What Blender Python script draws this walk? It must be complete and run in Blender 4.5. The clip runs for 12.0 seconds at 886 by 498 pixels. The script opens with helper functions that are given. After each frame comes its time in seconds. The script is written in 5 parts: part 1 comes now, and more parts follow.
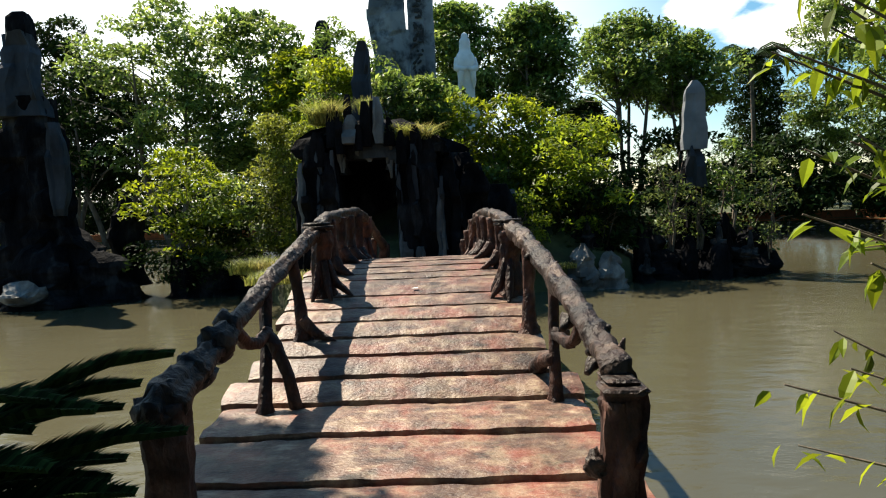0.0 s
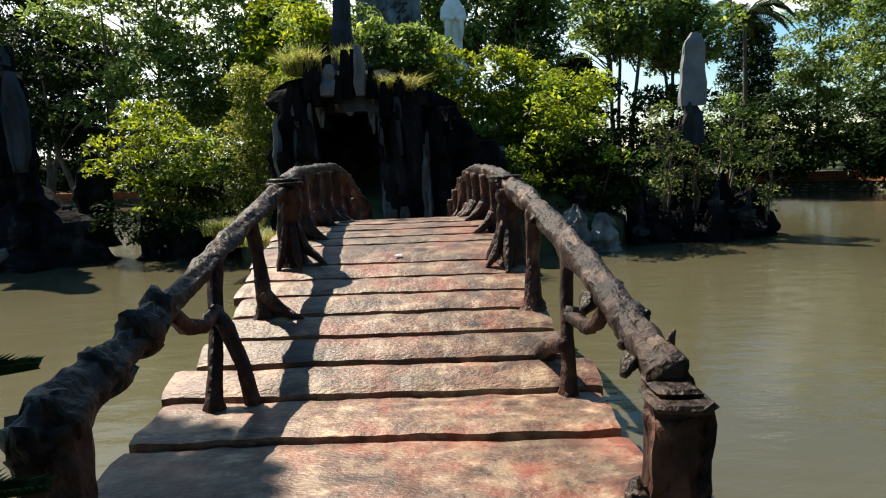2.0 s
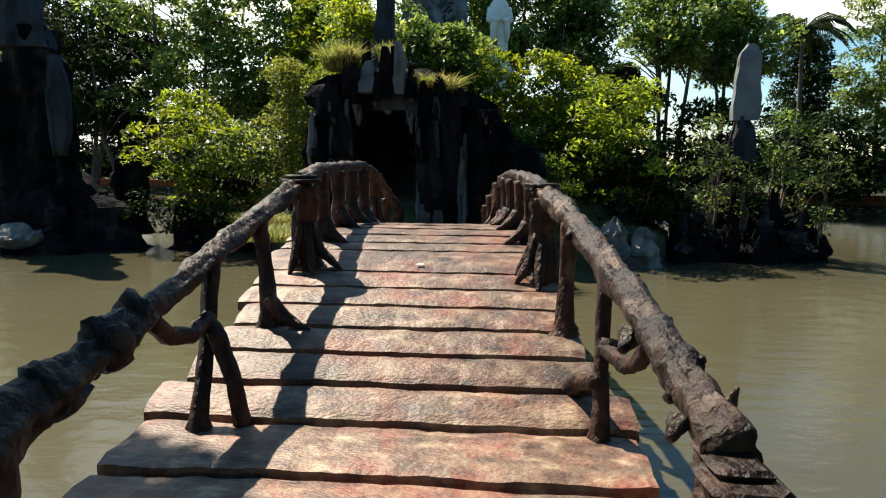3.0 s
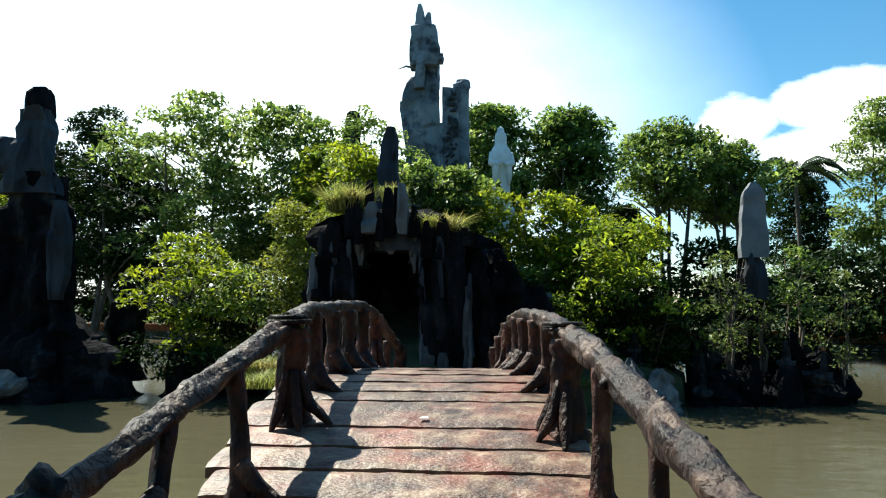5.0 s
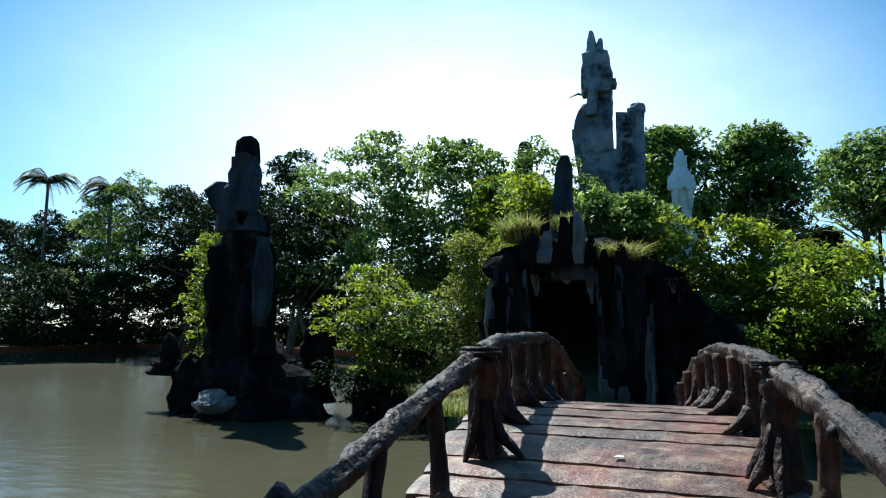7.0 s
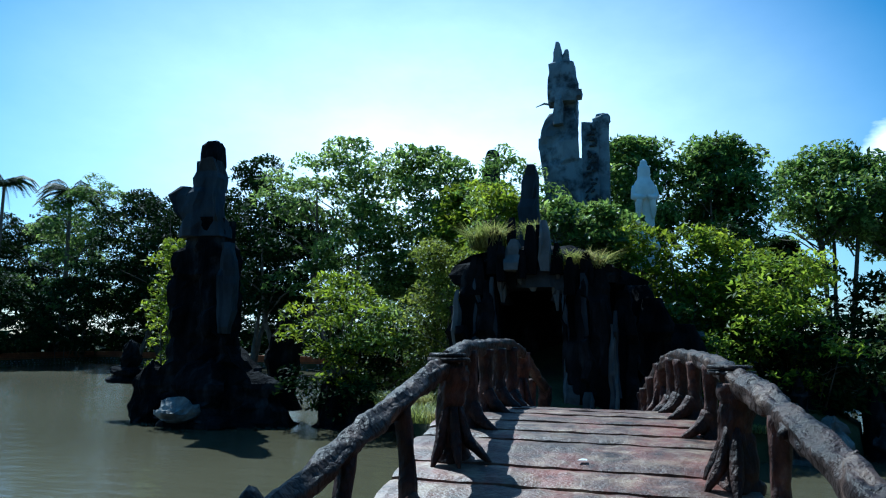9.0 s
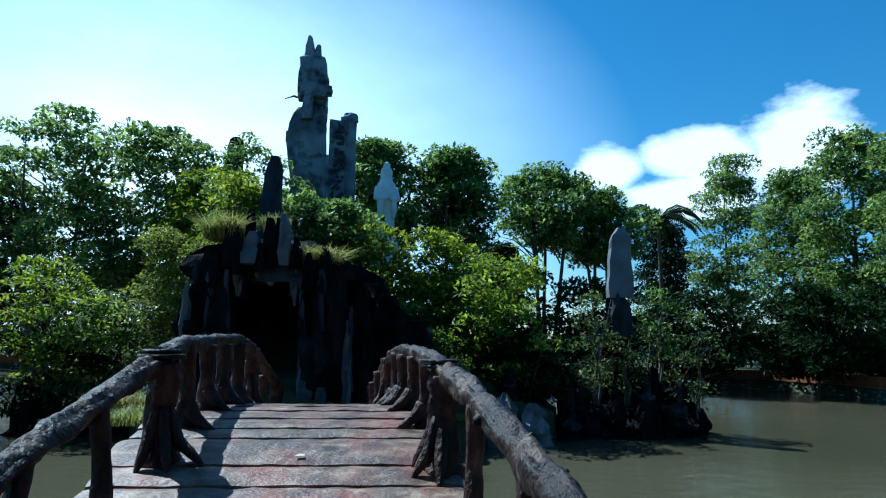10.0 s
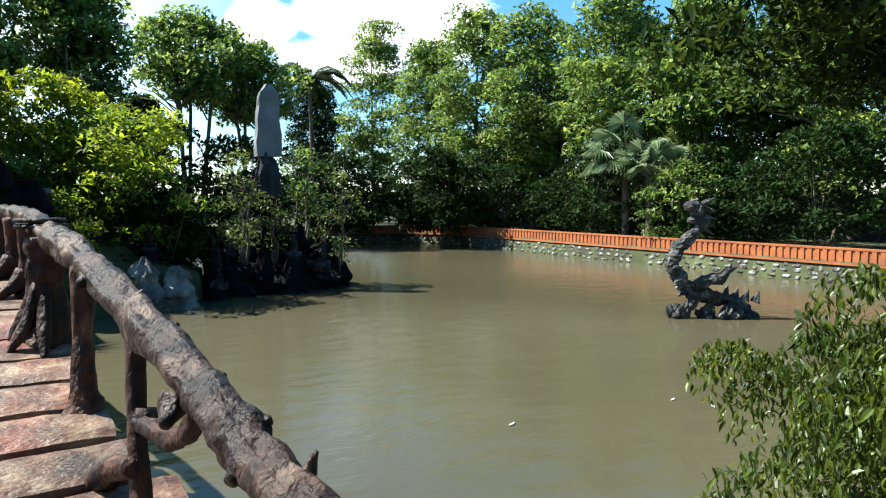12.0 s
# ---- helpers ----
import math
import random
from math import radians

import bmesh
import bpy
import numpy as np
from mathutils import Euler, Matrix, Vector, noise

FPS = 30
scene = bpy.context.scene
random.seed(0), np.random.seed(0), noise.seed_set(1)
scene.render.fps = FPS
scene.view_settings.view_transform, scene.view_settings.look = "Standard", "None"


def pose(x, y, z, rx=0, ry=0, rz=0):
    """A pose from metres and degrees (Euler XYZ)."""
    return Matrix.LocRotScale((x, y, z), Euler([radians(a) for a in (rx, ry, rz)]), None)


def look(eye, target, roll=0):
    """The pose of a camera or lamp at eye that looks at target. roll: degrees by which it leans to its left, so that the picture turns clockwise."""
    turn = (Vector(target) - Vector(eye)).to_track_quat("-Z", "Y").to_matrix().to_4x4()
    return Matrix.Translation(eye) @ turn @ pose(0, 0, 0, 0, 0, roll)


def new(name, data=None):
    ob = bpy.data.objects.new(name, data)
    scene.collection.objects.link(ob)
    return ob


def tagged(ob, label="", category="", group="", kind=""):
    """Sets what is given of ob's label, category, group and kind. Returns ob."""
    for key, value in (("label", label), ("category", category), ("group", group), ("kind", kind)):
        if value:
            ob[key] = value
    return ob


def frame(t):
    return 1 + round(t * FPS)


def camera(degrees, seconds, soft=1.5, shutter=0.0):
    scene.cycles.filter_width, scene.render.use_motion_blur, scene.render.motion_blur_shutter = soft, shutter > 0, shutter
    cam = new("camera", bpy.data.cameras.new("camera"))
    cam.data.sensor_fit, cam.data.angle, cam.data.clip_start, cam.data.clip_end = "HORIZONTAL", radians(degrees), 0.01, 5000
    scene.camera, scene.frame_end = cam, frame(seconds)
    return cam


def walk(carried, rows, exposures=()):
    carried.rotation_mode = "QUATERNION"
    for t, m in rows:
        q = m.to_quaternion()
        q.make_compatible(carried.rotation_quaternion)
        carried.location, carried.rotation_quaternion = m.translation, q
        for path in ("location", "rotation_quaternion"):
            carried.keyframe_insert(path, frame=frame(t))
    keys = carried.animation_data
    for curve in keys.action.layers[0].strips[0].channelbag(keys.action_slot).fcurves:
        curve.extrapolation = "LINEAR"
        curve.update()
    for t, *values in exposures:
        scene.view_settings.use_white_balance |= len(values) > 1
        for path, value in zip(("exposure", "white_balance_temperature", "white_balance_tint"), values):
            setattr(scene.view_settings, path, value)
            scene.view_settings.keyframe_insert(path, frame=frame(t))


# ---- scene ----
cam = camera(66.2, 12.0, 1.15)
PATH = [
    (0, (0.634, -4.33, 2.293), (0.548, -2.338, 2.147), -2.6),
    (0.5, (0.652, -4.159, 2.267), (0.501, -2.178, 2.039), -1.1),
    (1, (0.615, -3.936, 2.251), (0.559, -1.952, 2.009), -1.1),
    (1.5, (0.566, -3.748, 2.251), (0.584, -1.771, 1.947), -2.2),
    (2, (0.576, -3.541, 2.241), (0.531, -1.559, 1.977), -2.3),
    (2.5, (0.634, -3.357, 2.242), (0.534, -1.378, 1.969), -0.5),
    (4.5, (0.588, -2.558, 2.189), (0.369, -0.57, 2.219), 0.8),
    (5, (0.57, -2.578, 2.205), (0.408, -0.592, 2.367), 0.0),
    (5.5, (0.54, -2.652, 2.204), (0.383, -0.67, 2.428), 0.2),
    (6, (0.491, -2.577, 2.229), (0.107, -0.631, 2.487), 0.2),
    (6.5, (0.46, -2.592, 2.228), (-0.143, -0.702, 2.477), 0.1),
    (8.5, (0.468, -2.683, 2.226), (-0.209, -0.816, 2.465), 1.2),
    (9, (0.472, -2.687, 2.225), (-0.081, -0.783, 2.489), 0.7),
    (9.5, (0.524, -2.671, 2.227), (0.345, -0.699, 2.507), 0.8),
    (10, (0.57, -2.675, 2.226), (0.75, -0.7, 2.487), 0.8),
    (10.5, (0.619, -2.647, 2.221), (1.129, -0.725, 2.438), 0.2),
    (11, (0.659, -2.672, 2.217), (1.485, -0.856, 2.365), 0.2),
    (11.5, (0.696, -2.664, 2.201), (1.702, -0.936, 2.203), -0.3),
    (12, (0.715, -2.655, 2.187), (1.824, -0.996, 2.047), -0.1),
]
walk(cam, [(t, look(e, g, r)) for t, e, g, r in PATH],
     [(0, 1.14, 7200, 8), (2.7, 1.12, 7200, 8), (4.5, 1.25, 6900, 5), (5.5, 1.10, 5900, -1), (6.7, 0.82, 5600, 0), (8.5, 0.6, 5000, -1), (9.5, 0.54, 4700, -5), (10.5, 0.5, 4780, -5), (11.0, 0.75, 5150, -2), (12, 1.58, 6200, 4)])

# ---- light ----
SUN_EL, SUN_AZ = radians(52), radians(-46)      # azimuth from +y towards +x
sun_way = Vector((math.sin(SUN_AZ) * math.cos(SUN_EL), math.cos(SUN_AZ) * math.cos(SUN_EL), math.sin(SUN_EL)))
sun = new("sun", bpy.data.lights.new("sun", "SUN"))
sun.data.energy, sun.data.angle, sun.data.color = 5.0, radians(0.5), (1.0, 0.94, 0.84)
sun.matrix_world = look(sun_way * 60, (0, 0, 0))
world = bpy.data.worlds.new("world")
scene.world = world
world.use_nodes = True
wt = world.node_tree
wt.nodes.clear()


def wnode(kind, **sets):
    n = wt.nodes.new(kind)
    for k, v in sets.items():
        n.inputs[k].default_value = v
    return n


def wmath(op, a, b=0.0, c=0.0):
    n = wt.nodes.new("ShaderNodeMath")
    n.operation = op
    for i, v in enumerate((a, b, c)):
        if isinstance(v, (int, float)):
            n.inputs[i].default_value = v
        else:
            wt.links.new(v, n.inputs[i])
    return n.outputs[0]


w_out = wt.nodes.new("ShaderNodeOutputWorld")
w_bg = wt.nodes.new("ShaderNodeBackground")
sky = wt.nodes.new("ShaderNodeTexSky")
sky.sky_type, sky.sun_disc = "NISHITA", False
sky.sun_elevation, sky.sun_rotation = SUN_EL, SUN_AZ
sky.air_density, sky.dust_density, sky.ozone_density = 1.0, 0.3, 3.0
w_bg.inputs["Strength"].default_value = 0.055
# fair-weather cumulus: soft noise puffs low over the horizon, thickest to the right of the island
w_geo = wt.nodes.new("ShaderNodeTexCoord")
w_sep = wt.nodes.new("ShaderNodeSeparateXYZ")
wt.links.new(w_geo.outputs["Generated"], w_sep.inputs[0])


def puff(az, el, wide, high):
    """A soft heap of cloud round a direction of the sky."""
    m = wt.nodes.new("ShaderNodeVectorMath")
    m.operation = "SUBTRACT"
    d = (math.sin(radians(az)) * math.cos(radians(el)), math.cos(radians(az)) * math.cos(radians(el)), math.sin(radians(el)))
    wt.links.new(w_geo.outputs["Generated"], m.inputs[0])
    m.inputs[1].default_value = d
    s = wt.nodes.new("ShaderNodeVectorMath")
    s.operation = "MULTIPLY"
    wt.links.new(m.outputs[0], s.inputs[0])
    s.inputs[1].default_value = (1 / wide, 1 / wide, 1 / high)
    ln = wt.nodes.new("ShaderNodeVectorMath")
    ln.operation = "LENGTH"
    wt.links.new(s.outputs[0], ln.inputs[0])
    return ln.outputs["Value"]


w_noise = wnode("ShaderNodeTexNoise", Scale=7.0, Detail=7.0, Roughness=0.62)
w_map = wt.nodes.new("ShaderNodeMapping")
w_map.inputs["Scale"].default_value = (1, 1, 2.2)
wt.links.new(w_geo.outputs["Generated"], w_map.inputs[0])
wt.links.new(w_map.outputs[0], w_noise.inputs["Vector"])
heap = wmath("MINIMUM", puff(33.8, 14.6, 0.095, 0.082), puff(27, 14.6, 0.095, 0.044))
heap = wmath("MINIMUM", heap, puff(19, 13.8, 0.055, 0.036))
heap = wmath("MINIMUM", heap, puff(25, 11.4, 0.10, 0.036))
heap = wmath("MINIMUM", heap, wmath("ADD", puff(48, 19.5, 0.09, 0.022), 0.45))
heap = wmath("ADD", heap, wmath("MULTIPLY", wmath("SUBTRACT", w_noise.outputs["Fac"], 0.5), -1.5))
w_ramp = wt.nodes.new("ShaderNodeValToRGB")
w_ramp.color_ramp.elements[0].position, w_ramp.color_ramp.elements[0].color = 0.62, (1, 1, 1, 1)
w_ramp.color_ramp.elements[1].position, w_ramp.color_ramp.elements[1].color = 1.0, (0, 0, 0, 1)
wt.links.new(heap, w_ramp.inputs[0])
w_mix = wt.nodes.new("ShaderNodeMix")
w_mix.data_type = "RGBA"
wt.links.new(w_ramp.outputs["Color"], w_mix.inputs["Factor"])
w_sat = wt.nodes.new("ShaderNodeHueSaturation")
w_sat.inputs["Saturation"].default_value, w_sat.inputs["Value"].default_value = 1.25, 1.42
w_sat.inputs["Hue"].default_value = 0.488
wt.links.new(sky.outputs[0], w_sat.inputs["Color"])
wt.links.new(w_sat.outputs[0], w_mix.inputs["A"])
w_mix.inputs["B"].default_value = (16.5, 16.7, 17.0, 1)
# bright thin haze below the sun
haze = wmath("MAXIMUM", wmath("SUBTRACT", 1.0, puff(-18, 12.5, 0.67, 0.40)), 0.0)
haze = wmath("MULTIPLY", wmath("POWER", haze, 1.1), wmath("ADD", 0.75, wmath("MULTIPLY", w_noise.outputs["Fac"], 0.5)))
w_hz = wt.nodes.new("ShaderNodeMix")
w_hz.data_type = "RGBA"
wt.links.new(haze, w_hz.inputs["Factor"])
wt.links.new(w_mix.outputs["Result"], w_hz.inputs["A"])
w_hz.inputs["B"].default_value = (20.2, 21.4, 22.0, 1)
wt.links.new(w_hz.outputs["Result"], w_bg.inputs["Color"])
wt.links.new(w_bg.outputs[0], w_out.inputs[0])


# ---- materials ----
def material(name, stops, scale=4.0, rough=0.85, bump=0.3, bump_scale=30.0, detail=6.0, stretch=(1, 1, 1), vary=0.0,
             translucent=0.0, spec=0.3, metal=0.0, stain=None, deep=0.03):
    """A procedural surface: a noise-driven ramp of base colours, a second, larger stain, and fine relief."""
    m = bpy.data.materials.new(name)
    m.use_nodes = True
    t = m.node_tree
    n, link = t.nodes, t.links.new
    bsdf = n["Principled BSDF"]
    tc = n.new("ShaderNodeTexCoord")
    mp = n.new("ShaderNodeMapping")
    mp.inputs["Scale"].default_value = stretch
    link(tc.outputs["Object"], mp.inputs[0])
    nz = n.new("ShaderNodeTexNoise")
    nz.inputs["Scale"].default_value, nz.inputs["Detail"].default_value, nz.inputs["Roughness"].default_value = scale, detail, 0.6
    link(mp.outputs[0], nz.inputs["Vector"])
    rp = n.new("ShaderNodeValToRGB")
    els = rp.color_ramp.elements
    while len(els) < len(stops):
        els.new(0.5)
    for e, (p, c) in zip(els, stops):
        e.position, e.color = p, (*c, 1)
    link(nz.outputs["Fac"], rp.inputs[0])
    col = rp.outputs[0]
    for colour, amount, s_scale in ([stain] if isinstance(stain, tuple) else stain or []):
        n2 = n.new("ShaderNodeTexNoise")
        n2.inputs["Scale"].default_value, n2.inputs["Detail"].default_value, n2.inputs["Roughness"].default_value = s_scale, 7, 0.62
        off = n.new("ShaderNodeMapping")
        off.inputs["Location"].default_value = (s_scale * 1.7, amount * 9, s_scale)
        link(tc.outputs["Object"], off.inputs[0])
        link(off.outputs[0], n2.inputs["Vector"])
        r2 = n.new("ShaderNodeValToRGB")
        r2.color_ramp.elements[0].position, r2.color_ramp.elements[1].position = 0.48, 0.62
        r2.color_ramp.elements[1].color = (amount, amount, amount, 1)
        link(n2.outputs["Fac"], r2.inputs[0])
        mx = n.new("ShaderNodeMix")
        mx.data_type = "RGBA"
        link(r2.outputs[0], mx.inputs["Factor"])
        link(col, mx.inputs["A"])
        mx.inputs["B"].default_value = (*colour, 1)
        col = mx.outputs["Result"]
    if vary:
        info = n.new("ShaderNodeObjectInfo") if not translucent else n.new("ShaderNodeNewGeometry")
        hs = n.new("ShaderNodeHueSaturation")
        mr = n.new("ShaderNodeMapRange")
        mr.inputs["To Min"].default_value, mr.inputs["To Max"].default_value = 1 - vary, 1 + vary
        link(info.outputs["Random" if not translucent else "Random Per Island"], mr.inputs["Value"])
        link(mr.outputs[0], hs.inputs["Value"])
        link(col, hs.inputs["Color"])
        col = hs.outputs[0]
    link(col, bsdf.inputs["Base Color"])
    bsdf.inputs["Roughness"].default_value = rough
    bsdf.inputs["Specular IOR Level"].default_value = spec
    bsdf.inputs["Metallic"].default_value = metal
    if bump:
        nb = n.new("ShaderNodeTexNoise")
        nb.inputs["Scale"].default_value, nb.inputs["Detail"].default_value = bump_scale, 6
        link(mp.outputs[0], nb.inputs["Vector"])
        bp = n.new("ShaderNodeBump")
        bp.inputs["Strength"].default_value, bp.inputs["Distance"].default_value = bump, deep
        link(nb.outputs["Fac"], bp.inputs["Height"])
        link(bp.outputs[0], bsdf.inputs["Normal"])
    if translucent:
        tr = n.new("ShaderNodeBsdfTranslucent")
        hs2 = n.new("ShaderNodeHueSaturation")
        hs2.inputs["Value"].default_value = 2.3
        hs2.inputs["Hue"].default_value = 0.475
        link(col, hs2.inputs["Color"])
        link(hs2.outputs[0], tr.inputs["Color"])
        ms = n.new("ShaderNodeMixShader")
        ms.inputs[0].default_value = translucent
        link(bsdf.outputs[0], ms.inputs[1])
        link(tr.outputs[0], ms.inputs[2])
        link(ms.outputs[0], n["Material Output"].inputs["Surface"])
    return m


M_PLANK = material("bridge_plank", [(0.36, (0.030, 0.015, 0.010)), (0.46, (0.100, 0.050, 0.034)), (0.57, (0.165, 0.090, 0.061)), (0.67, (0.34, 0.245, 0.165))], 8.0, 0.50, 0.55, 55,
                   stretch=(0.7, 1.5, 1), vary=0.22, stain=[((0.25, 0.066, 0.040), 0.6, 3.1), ((0.38, 0.29, 0.19), 0.36, 7.5), ((0.040, 0.024, 0.018), 0.6, 2.2)], spec=0.43, detail=15, deep=0.014)
M_BARK = material("rail_bark", [(0.38, (0.007, 0.004, 0.004)), (0.51, (0.030, 0.017, 0.013)), (0.61, (0.072, 0.044, 0.033)), (0.72, (0.198, 0.145, 0.110))], 6.5, 0.5, 1.0, 20,
                  stretch=(1, 1, 0.6), stain=((0.012, 0.007, 0.005), 0.75, 3.4), spec=0.24, detail=12, deep=0.045)
M_POST = material("post_bark", [(0.36, (0.006, 0.003, 0.003)), (0.50, (0.042, 0.0155, 0.0105)), (0.61, (0.095, 0.041, 0.028)), (0.74, (0.20, 0.115, 0.085))], 6.5, 0.6, 1.0, 22,
                  stretch=(1, 1, 0.6), stain=((0.016, 0.007, 0.005), 0.7, 2.8), spec=0.28, detail=12, deep=0.04)
# dark rock lowered towards black; the shade of its backlit faces is in the colour
M_ROCK = material("rock_dark_shaded", [(0.35, (0.004, 0.004, 0.005)), (0.54, (0.012, 0.012, 0.014)), (0.78, (0.060, 0.060, 0.064))], 2.2, 0.95, 1.0, 7,
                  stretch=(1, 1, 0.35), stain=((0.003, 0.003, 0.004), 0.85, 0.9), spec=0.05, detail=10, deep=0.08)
M_ROCK_PALE = material("grey_rock", [(0.3, (0.06, 0.063, 0.066)), (0.55, (0.14, 0.145, 0.15)), (0.75, (0.27, 0.275, 0.28))], 1.6, 0.8, 0.7, 8,
                       stretch=(1, 1, 0.6), stain=((0.035, 0.035, 0.037), 0.6, 0.8))
# grey rock made paler: sunlit top faces are put into the base colour
M_ROCK_LIT = material("grey_rock_lit", [(0.3, (0.04, 0.04, 0.04)), (0.5, (0.12, 0.12, 0.117)), (0.72, (0.34, 0.337, 0.325))], 2.0, 0.75, 0.9, 9, stain=((0.06, 0.06, 0.062), 0.6, 1.1))
M_SPIRE = material("spire_stone", [(0.3, (0.14, 0.163, 0.185)), (0.55, (0.22, 0.25, 0.275)), (0.75, (0.30, 0.33, 0.36))], 0.9, 0.85, 0.5, 6,
                   stain=[((0.060, 0.072, 0.085), 0.7, 0.9), ((0.012, 0.015, 0.019), 0.9, 1.5)])
M_SLAB = material("slab_stone", [(0.3, (0.016, 0.019, 0.024)), (0.55, (0.040, 0.047, 0.058)), (0.75, (0.086, 0.097, 0.112))], 1.6, 0.85, 0.7, 7, stretch=(1, 1, 0.4), spec=0.15)
M_FIGURE = material("figurine_stone", [(0.35, (0.012, 0.012, 0.013)), (0.55, (0.035, 0.035, 0.037)), (0.75, (0.10, 0.10, 0.10))], 5, 0.9, 0.7, 18, spec=0.1)
M_STELE = material("stele_stone", [(0.3, (0.12, 0.13, 0.143)), (0.55, (0.19, 0.203, 0.22)), (0.75, (0.28, 0.293, 0.31))], 1.3, 0.8, 0.5, 8, stain=((0.12, 0.125, 0.13), 0.5, 0.9))
M_WHITE = material("white_stone", [(0.3, (0.66, 0.66, 0.64)), (0.6, (0.80, 0.80, 0.78))], 3, 0.6, 0.15, 20, stain=((0.5, 0.5, 0.47), 0.4, 1.5))
M_GROUND = material("soil_grass", [(0.3, (0.035, 0.03, 0.02)), (0.5, (0.05, 0.06, 0.025)), (0.7, (0.09, 0.10, 0.045))], 1.2, 0.95, 0.8, 12)
# path is out of view; its colour is lowered to cut bounce onto the posts
M_PATH = material("paved_path", [(0.3, (0.085, 0.074, 0.062)), (0.6, (0.145, 0.128, 0.11))], 3, 0.9, 0.5, 20)
M_TRUNK = material("tree_bark", [(0.3, (0.06, 0.045, 0.035)), (0.6, (0.16, 0.13, 0.10)), (0.75, (0.26, 0.23, 0.19))], 6, 0.9, 0.8, 16, stretch=(1, 1, 0.3))
M_BRICKWALL = material("bank_stone", [(0.36, (0.03, 0.029, 0.028)), (0.5, (0.12, 0.117, 0.112)), (0.64, (0.42, 0.41, 0.39))], 5, 0.85, 0.6, 18)
M_MORTAR = material("bank_mortar", [(0.3, (0.014, 0.014, 0.014)), (0.7, (0.045, 0.043, 0.041))], 5, 0.95, 0.6, 20)
# terracotta, lowered in colour to stand in for tree shade on the parapet
M_ORANGE = material("terracotta", [(0.3, (0.27, 0.080, 0.030)), (0.6, (0.38, 0.125, 0.045))], 4, 0.75, 0.3, 20, vary=0.1, stain=((0.20, 0.07, 0.035), 0.6, 0.8))
M_DARKWALL = material("dark_fence", [(0.3, (0.05, 0.05, 0.048)), (0.6, (0.13, 0.125, 0.12))], 2, 0.9, 0.4, 12)
M_DRAGON = material("dragon_stone", [(0.35, (0.02, 0.02, 0.02)), (0.54, (0.058, 0.057, 0.055)), (0.72, (0.30, 0.29, 0.27))], 6, 0.8, 1.0, 22, detail=8)
M_INK = material("carved_ink", [(0.3, (0.02, 0.024, 0.028)), (0.7, (0.05, 0.055, 0.06))], 6, 0.9, 0.2, 20)
M_ALUM = material("pale_streak", [(0.3, (0.30, 0.30, 0.30)), (0.6, (0.46, 0.46, 0.45))], 3, 0.8, 0.4, 14)


def leafage(name, a, b, c, tr=0.35, rough=0.48, spec=0.26):
    return material(name, [(0.3, a), (0.5, b), (0.7, c)], 0.9, rough, 0.0, vary=0.65, translucent=tr, spec=spec, detail=3)


L_TREE = leafage("leaf_tree", (0.014, 0.042, 0.007), (0.075, 0.132, 0.024), (0.215, 0.285, 0.070), 0.42, 0.42, 0.42)
L_LIGHT = leafage("leaf_light", (0.060, 0.105, 0.007), (0.108, 0.158, 0.009), (0.185, 0.230, 0.014), 0.44)
L_BRIGHT = leafage("leaf_bright", (0.060, 0.112, 0.009), (0.112, 0.172, 0.013), (0.20, 0.26, 0.022), 0.44)
# dark leaf colour lowered further: shade under and between crowns is painted in
L_DARK_SHADED = leafage("leaf_dark_shaded", (0.006, 0.017, 0.004), (0.013, 0.031, 0.007), (0.030, 0.058, 0.013), 0.12, 0.6, 0.08)
# overhanging leaves: the shaded underside is put into this lowered colour
L_OVER = leafage("leaf_overhang_shaded", (0.005, 0.015, 0.002), (0.016, 0.035, 0.006), (0.050, 0.081, 0.012), 0.25, 0.55, 0.12)
L_OLIVE = leafage("leaf_olive", (0.045, 0.072, 0.018), (0.08, 0.118, 0.028), (0.13, 0.17, 0.045), 0.32)
L_GRASS = leafage("leaf_grass", (0.10, 0.14, 0.03), (0.16, 0.19, 0.045), (0.24, 0.22, 0.07))
L_BANK = leafage("leaf_bank", (0.022, 0.042, 0.006), (0.053, 0.078, 0.009), (0.100, 0.128, 0.014), 0.36, 0.4, 0.4)
L_MOSS = leafage("leaf_moss", (0.05, 0.075, 0.012), (0.10, 0.135, 0.018), (0.165, 0.19, 0.03), 0.42)
# fronds coloured near black to read as a silhouette in shade
L_FERN = leafage("leaf_cycad_shaded", (0.008, 0.018, 0.006), (0.014, 0.03, 0.009), (0.022, 0.045, 0.013), 0.04, 0.85, 0.02)
L_PALM = leafage("leaf_palm", (0.06, 0.10, 0.05), (0.11, 0.16, 0.085), (0.20, 0.25, 0.15), 0.3, 0.3, 0.5)


